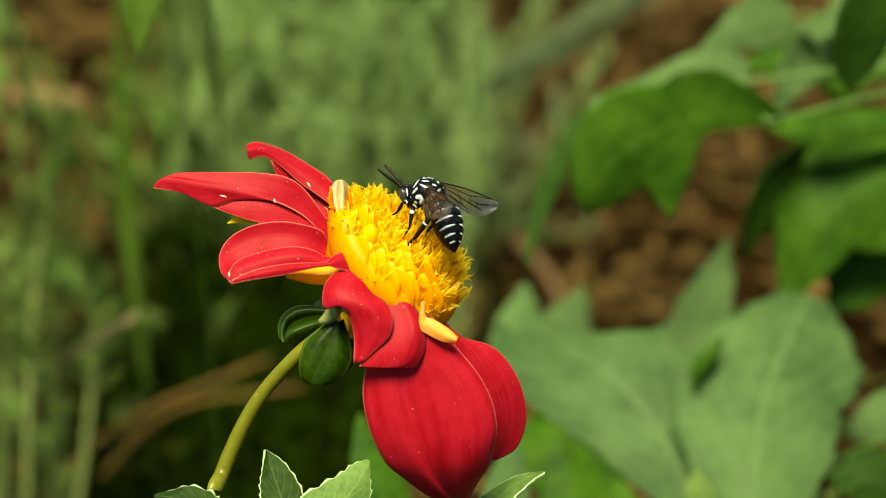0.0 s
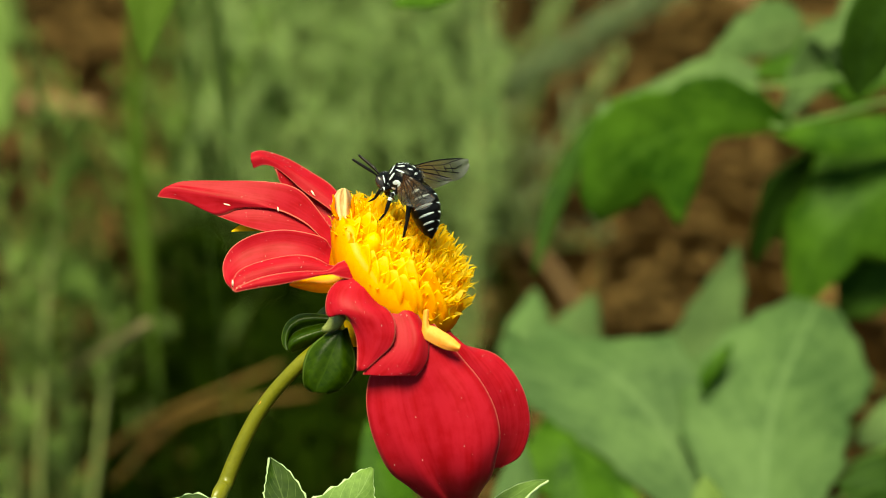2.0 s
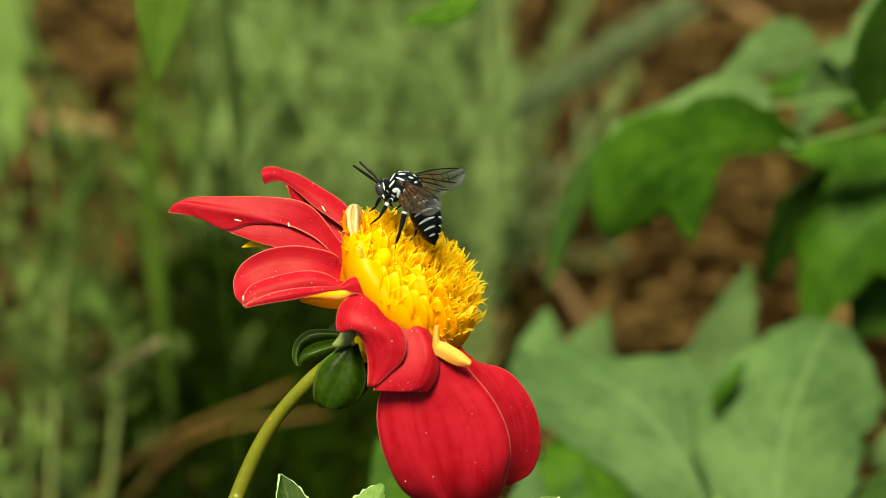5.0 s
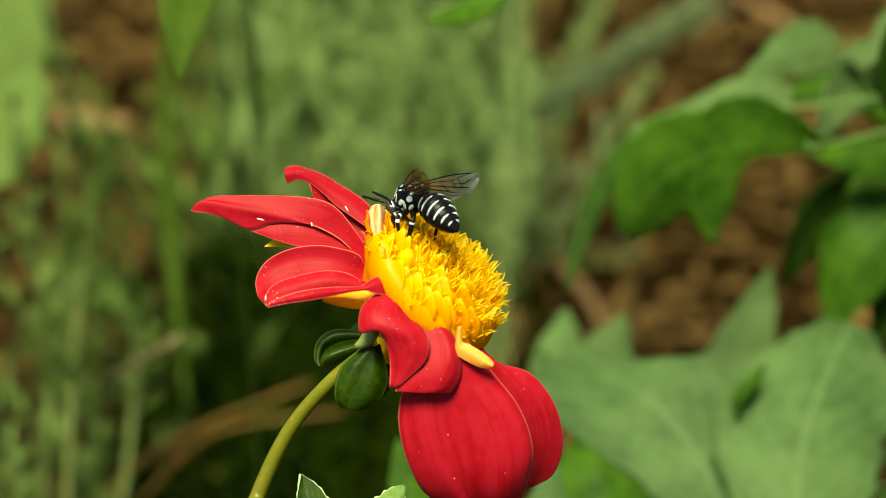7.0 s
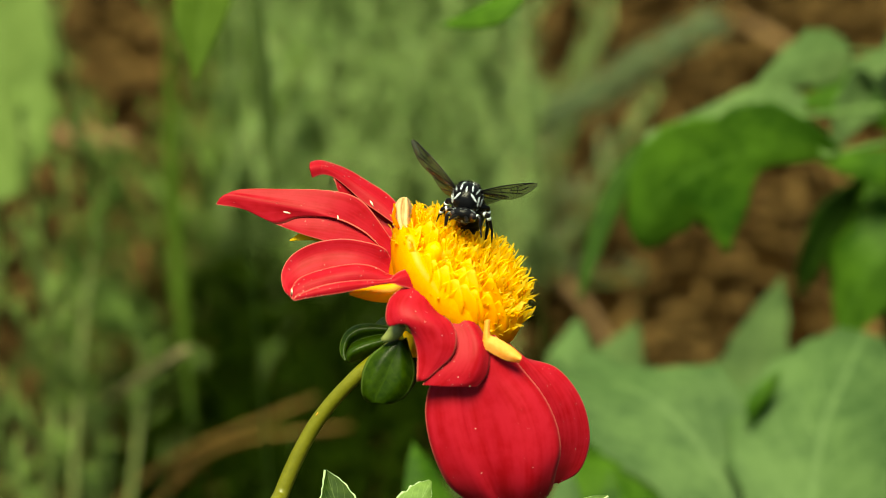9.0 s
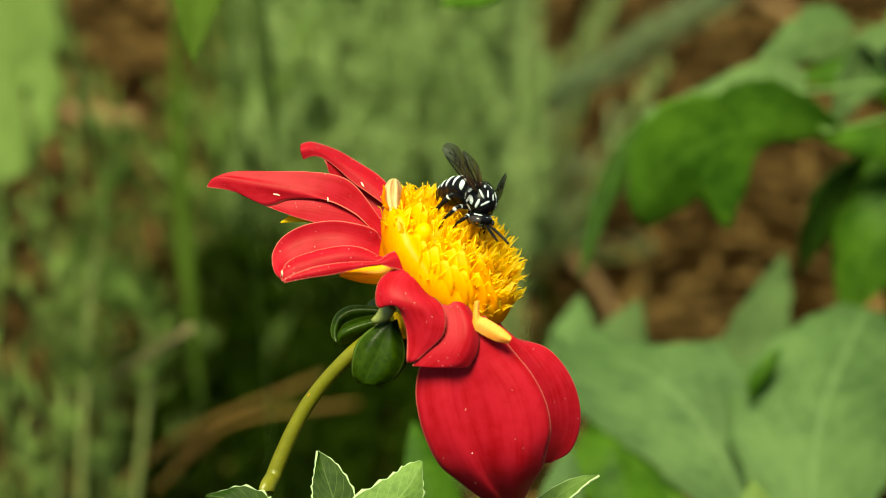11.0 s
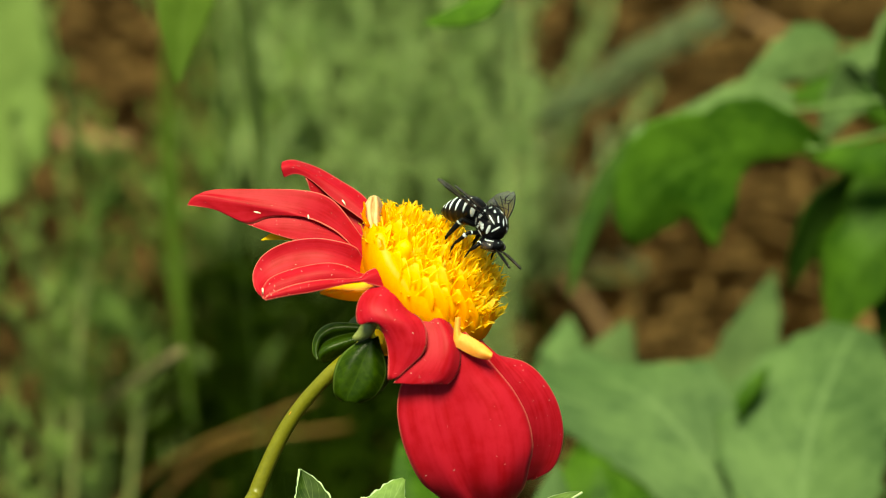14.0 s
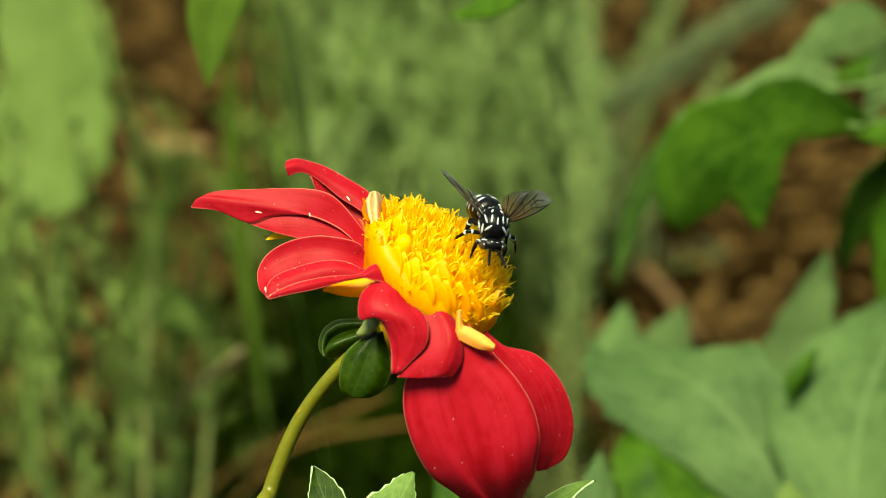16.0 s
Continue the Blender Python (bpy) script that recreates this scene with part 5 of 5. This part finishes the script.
def motions():
    bee_rows = [
        (0.0, stance((-2.08, 7.7, -6), (-0.85, 0.47, 0.25), (0.33, 0.84, -0.43))),
        (0.5, stance((-1.14, 7.97, -6), (-0.6, 0.53, 0.6), (0.34, 0.84, -0.41))),
        (1.0, stance((-2.36, 9.97, -6), (-0.58, 0.64, 0.51), (0.48, 0.77, -0.42))),
        (1.5, stance((-4.6, 9.79, -6), (-0.93, 0.31, 0.21), (0.24, 0.92, -0.32))),
        (2.0, stance((-5.97, 11.08, -6), (-0.89, 0.38, 0.23), (0.27, 0.88, -0.39))),
        (2.5, stance((-4.39, 11.72, -6), (-0.73, 0.5, 0.46), (0.28, 0.84, -0.46))),
        (3.0, stance((-5.27, 9.99, -6), (-0.8, 0.26, 0.53), (0.12, 0.95, -0.29))),
        (3.5, stance((-6.15, 11.51, -6), (-0.86, 0.41, 0.31), (0.3, 0.88, -0.36))),
        (4.0, stance((-6.09, 12.03, -6), (-0.88, 0.43, 0.2), (0.33, 0.85, -0.4))),
        (6.5, stance((-10.35, 12.42, -6), (-0.86, 0.19, 0.47), (0.04, 0.95, -0.31))),
        (7.0, stance((-9.95, 10.61, -6), (-0.82, 0.06, 0.57), (-0.12, 0.96, -0.27))),
        (7.5, stance((-9.36, 11.78, -6), (-0.92, 0.24, 0.3), (0.12, 0.93, -0.35))),
        (8.0, stance((-5.2, 11.1, -6), (-0.66, -0.22, -0.72), (0.2, 0.92, -0.34))),
        (8.5, stance((-7.2, 9.7, -6), (-0.46, -0.44, -0.77), (0.12, 0.9, -0.42))),
        (9.0, stance((-5.67, 9.5, -6), (-0.16, -0.46, -0.87), (0.08, 0.88, -0.48))),
        (9.5, stance((-5.85, 9.48, -6), (-0.12, -0.51, -0.85), (0.11, 0.85, -0.52))),
        (12.0, stance((1.26, 4.89, -6), (0.52, -0.83, -0.21), (0.78, 0.56, -0.27))),
        (12.5, stance((1.78, 5.98, -6), (0.55, -0.81, -0.22), (0.74, 0.59, -0.31))),
        (13.0, stance((1.53, 6.12, -6), (0.52, -0.82, -0.23), (0.76, 0.57, -0.32))),
        (13.5, stance((2.06, 5.89, -6), (0.5, -0.81, -0.29), (0.74, 0.58, -0.34))),
        (14.0, stance((2.42, 5.26, -6), (0.4, -0.81, -0.43), (0.61, 0.58, -0.53))),
        (14.5, stance((1.95, 4.35, -6), (0.32, -0.84, -0.44), (0.64, 0.54, -0.55))),
        (15.0, stance((2.7, 4.54, -6), (0.25, -0.84, -0.48), (0.43, 0.55, -0.72))),
        (15.5, stance((2.43, 4.36, -6), (0.1, -0.73, -0.68), (0.31, 0.67, -0.68))),
        (16.0, stance((2.52, 3.98, -6), (0.06, -0.76, -0.64), (0.32, 0.63, -0.71))),
    ]
    walk(BEE, bee_rows)
    walk(ABDOMEN, [
        (0.0, abdomen_turn((-0.8, 0.45, -0.4))),
        (0.5, abdomen_turn((-0.77, 0.17, -0.62))),
        (1.0, abdomen_turn((-0.87, -0.05, -0.49))),
        (1.5, abdomen_turn((-0.82, 0.4, -0.42))),
        (2.0, abdomen_turn((-0.72, 0.3, -0.62))),
        (2.5, abdomen_turn((-0.65, 0.28, -0.71))),
        (3.0, abdomen_turn((-0.76, 0.28, -0.58))),
        (3.5, abdomen_turn((-0.83, 0.4, -0.4))),
        (4.0, abdomen_turn((-0.76, 0.44, -0.48))),
        (6.5, abdomen_turn((-0.89, 0.24, -0.4))),
        (7.0, abdomen_turn((-0.91, 0.25, -0.34))),
        (7.5, abdomen_turn((-0.84, 0.47, -0.28))),
        (8.0, abdomen_turn((-0.42, 0.16, -0.89))),
        (8.5, abdomen_turn((-0.25, 0.22, -0.94))),
        (9.0, abdomen_turn((-0.32, 0.09, -0.94))),
        (9.5, abdomen_turn((-0.3, 0.14, -0.94))),
        (12.0, abdomen_turn((-0.76, -0.04, -0.65))),
        (12.5, abdomen_turn((-0.66, -0.04, -0.75))),
        (13.0, abdomen_turn((-0.61, -0.03, -0.8))),
        (13.5, abdomen_turn((-0.72, 0.09, -0.69))),
        (14.0, abdomen_turn((-0.75, -0.13, -0.65))),
        (14.5, abdomen_turn((-0.81, -0.09, -0.59))),
        (15.0, abdomen_turn((-0.7, -0.25, -0.67))),
        (15.5, abdomen_turn((-0.79, -0.11, -0.6))),
        (16.0, abdomen_turn((-0.84, -0.21, -0.5))),
    ])
    left_rows = [
        (0.0, wing_turn((-0.68, 0.68, 0.29), (0.1, -0.3, 0.95), 1)),
        (0.5, wing_turn((-0.78, 0.6, 0.19), (-0.27, -0.59, 0.76), 1)),
        (1.0, wing_turn((-0.89, 0.46, 0.02), (-0.21, -0.44, 0.88), 1)),
        (1.5, wing_turn((-0.76, 0.62, 0.17), (0.09, -0.15, 0.98), 1)),
        (2.0, wing_turn((-0.75, 0.65, 0.1), (-0.12, -0.28, 0.95), 1)),
        (2.5, wing_turn((-0.71, 0.69, 0.12), (-0.46, -0.59, 0.67), 1)),
        (2.75, wing_turn((-0.74, 0.57, 0.36), (0.34, -0.14, 0.93), 1)),
        (3.0, wing_turn((-0.57, 0.6, 0.57), (0.82, 0.45, 0.35), 1)),
        (3.5, wing_turn((-0.78, 0.59, 0.22), (0.13, -0.19, 0.97), 1)),
        (4.0, wing_turn((-0.86, 0.47, 0.21), (0.13, -0.2, 0.97), 1)),
        (6.5, wing_turn((-0.73, 0.68, 0.13), (-0.12, -0.31, 0.94), 1)),
        (7.0, wing_turn((-0.71, 0.49, 0.52), (0.7, 0.39, 0.59), 1)),
        (7.5, wing_turn((-0.89, 0.37, 0.25), (0.23, -0.09, 0.97), 1)),
        (7.75, wing_turn((-0.67, 0.72, -0.17), (-0.58, -0.37, 0.72), 1)),
        (8.0, wing_turn((-0.14, 0.98, -0.15), (-0.86, -0.50, 0.01), 1)),
        (8.25, wing_turn((-0.44, 0.85, -0.28), (-0.59, -0.05, 0.80), 1)),
        (8.5, wing_turn((-0.69, 0.72, -0.07), (0.42, 0.16, 0.89), 1)),
        (9.0, wing_turn((-0.68, 0.73, -0.04), (0.51, -0.09, 0.86), 1)),
        (9.5, wing_turn((-0.70, 0.71, -0.05), (0.46, -0.15, 0.87), 1)),
        (10.75, wing_turn((-0.69, 0.71, -0.10), (-0.39, -0.25, 0.88), 1)),
        (12.0, wing_turn((-0.66, 0.74, -0.14), (-0.72, -0.60, 0.35), 1)),
        (12.25, wing_turn((-0.90, 0.36, -0.26), (-0.35, -0.23, 0.91), 1)),
        (12.5, wing_turn((-1, -0.02, 0), (-0.01, 0.45, 0.89), 1)),
        (13.0, wing_turn((-0.97, 0.22, -0.03), (0.08, 0.47, 0.88), 1)),
        (13.5, wing_turn((-0.91, 0.41, 0.01), (0.24, 0.51, 0.83), 1)),
        (14.0, wing_turn((-0.71, 0.70, -0.11), (0.52, 0.60, 0.60), 1)),
        (14.5, wing_turn((-0.84, 0.54, -0), (0.48, 0.75, 0.45), 1)),
        (15.0, wing_turn((-0.67, 0.71, -0.2), (0.74, 0.67, -0.09), 1)),
        (15.5, wing_turn((-0.56, 0.81, -0.19), (0.81, 0.47, -0.36), 1)),
        (16.0, wing_turn((-0.66, 0.74, -0.11), (0.72, 0.59, -0.38), 1)),
    ]
    right_rows = [
        (0.0, wing_turn((-0.85, -0.53, -0.06), (0.23, -0.46, 0.86), -1)),
        (0.5, wing_turn((-0.67, -0.72, -0.2), (0.23, -0.45, 0.86), -1)),
        (1.0, wing_turn((-0.66, -0.75, 0.09), (0.44, -0.29, 0.85), -1)),
        (1.5, wing_turn((-0.68, -0.73, -0.04), (0.3, -0.33, 0.9), -1)),
        (2.0, wing_turn((-0.59, -0.8, 0.15), (0.57, -0.27, 0.78), -1)),
        (2.5, wing_turn((-0.76, -0.65, -0.1), (0.28, -0.46, 0.84), -1)),
        (3.0, wing_turn((-0.75, -0.62, -0.25), (0.05, -0.42, 0.91), -1)),
        (3.5, wing_turn((-0.55, -0.84, 0.01), (0.44, -0.27, 0.86), -1)),
        (4.0, wing_turn((-0.32, -0.94, 0.12), (0.64, -0.19, 0.74), -1)),
        (6.5, wing_turn((-0.75, -0.66, 0.03), (0.28, -0.28, 0.92), -1)),
        (7.0, wing_turn((-0.45, -0.89, -0.03), (0.31, -0.19, 0.93), -1)),
        (7.5, wing_turn((-0.32, -0.95, 0.04), (0.47, -0.18, 0.86), -1)),
        (8.0, wing_turn((-0.87, -0.48, 0.11), (0.49, -0.83, 0.27), -1)),
        (8.25, wing_turn((-0.76, -0.63, 0.14), (0.38, -0.26, 0.89), -1)),
        (8.5, wing_turn((-0.67, -0.68, 0.29), (0.22, 0.70, 0.68), -1)),
        (9.0, wing_turn((-0.50, -0.74, 0.45), (0.51, 0.45, 0.73), -1)),
        (9.5, wing_turn((-0.62, -0.69, 0.36), (0.49, 0.40, 0.77), -1)),
        (10.75, wing_turn((-0.37, -0.83, 0.42), (0.92, -0.40, 0.03), -1)),
        (12.0, wing_turn((-0.30, -0.94, 0.16), (0.20, -0.23, -0.95), -1)),
        (12.5, wing_turn((-0.23, -0.97, -0.11), (0.73, -0.1, -0.68), -1)),
        (13.0, wing_turn((-0.19, -0.97, -0.15), (0.78, -0.06, -0.62), -1)),
        (13.5, wing_turn((-0.13, -0.99, -0.1), (0.76, -0.04, -0.65), -1)),
        (14.0, wing_turn((-0.47, -0.86, 0.17), (0.53, -0.75, 0.40), -1)),
        (14.5, wing_turn((-0.12, -0.91, 0.41), (0.44, -0.42, -0.79), -1)),
        (14.75, wing_turn((-0.72, -0.65, 0.23), (0.62, -0.76, -0.19), -1)),
        (15.0, wing_turn((-0.88, -0.33, -0.34), (0.19, -0.91, 0.37), -1)),
        (15.5, wing_turn((-0.79, -0.6, 0.13), (0.56, -0.6, 0.58), -1)),
        (16.0, wing_turn((-0.82, -0.57, 0.02), (0.46, -0.65, 0.6), -1)),
    ]
    walk(WINGS[0], left_rows)
    walk(WINGS[1], right_rows)
    for k, limb in enumerate(LEGS):
        hip = limb.location.copy()
        walk(limb, [(t, Matrix.Translation(hip) @ pose(0, 0, 0, 7 * math.sin(2.3 * t + 1.7 * k), 14 * math.sin(1.9 * t + 2.1 * k), 6 * math.sin(3.1 * t + k))) for t in [0.5 * n for n in range(33)]])


motions()
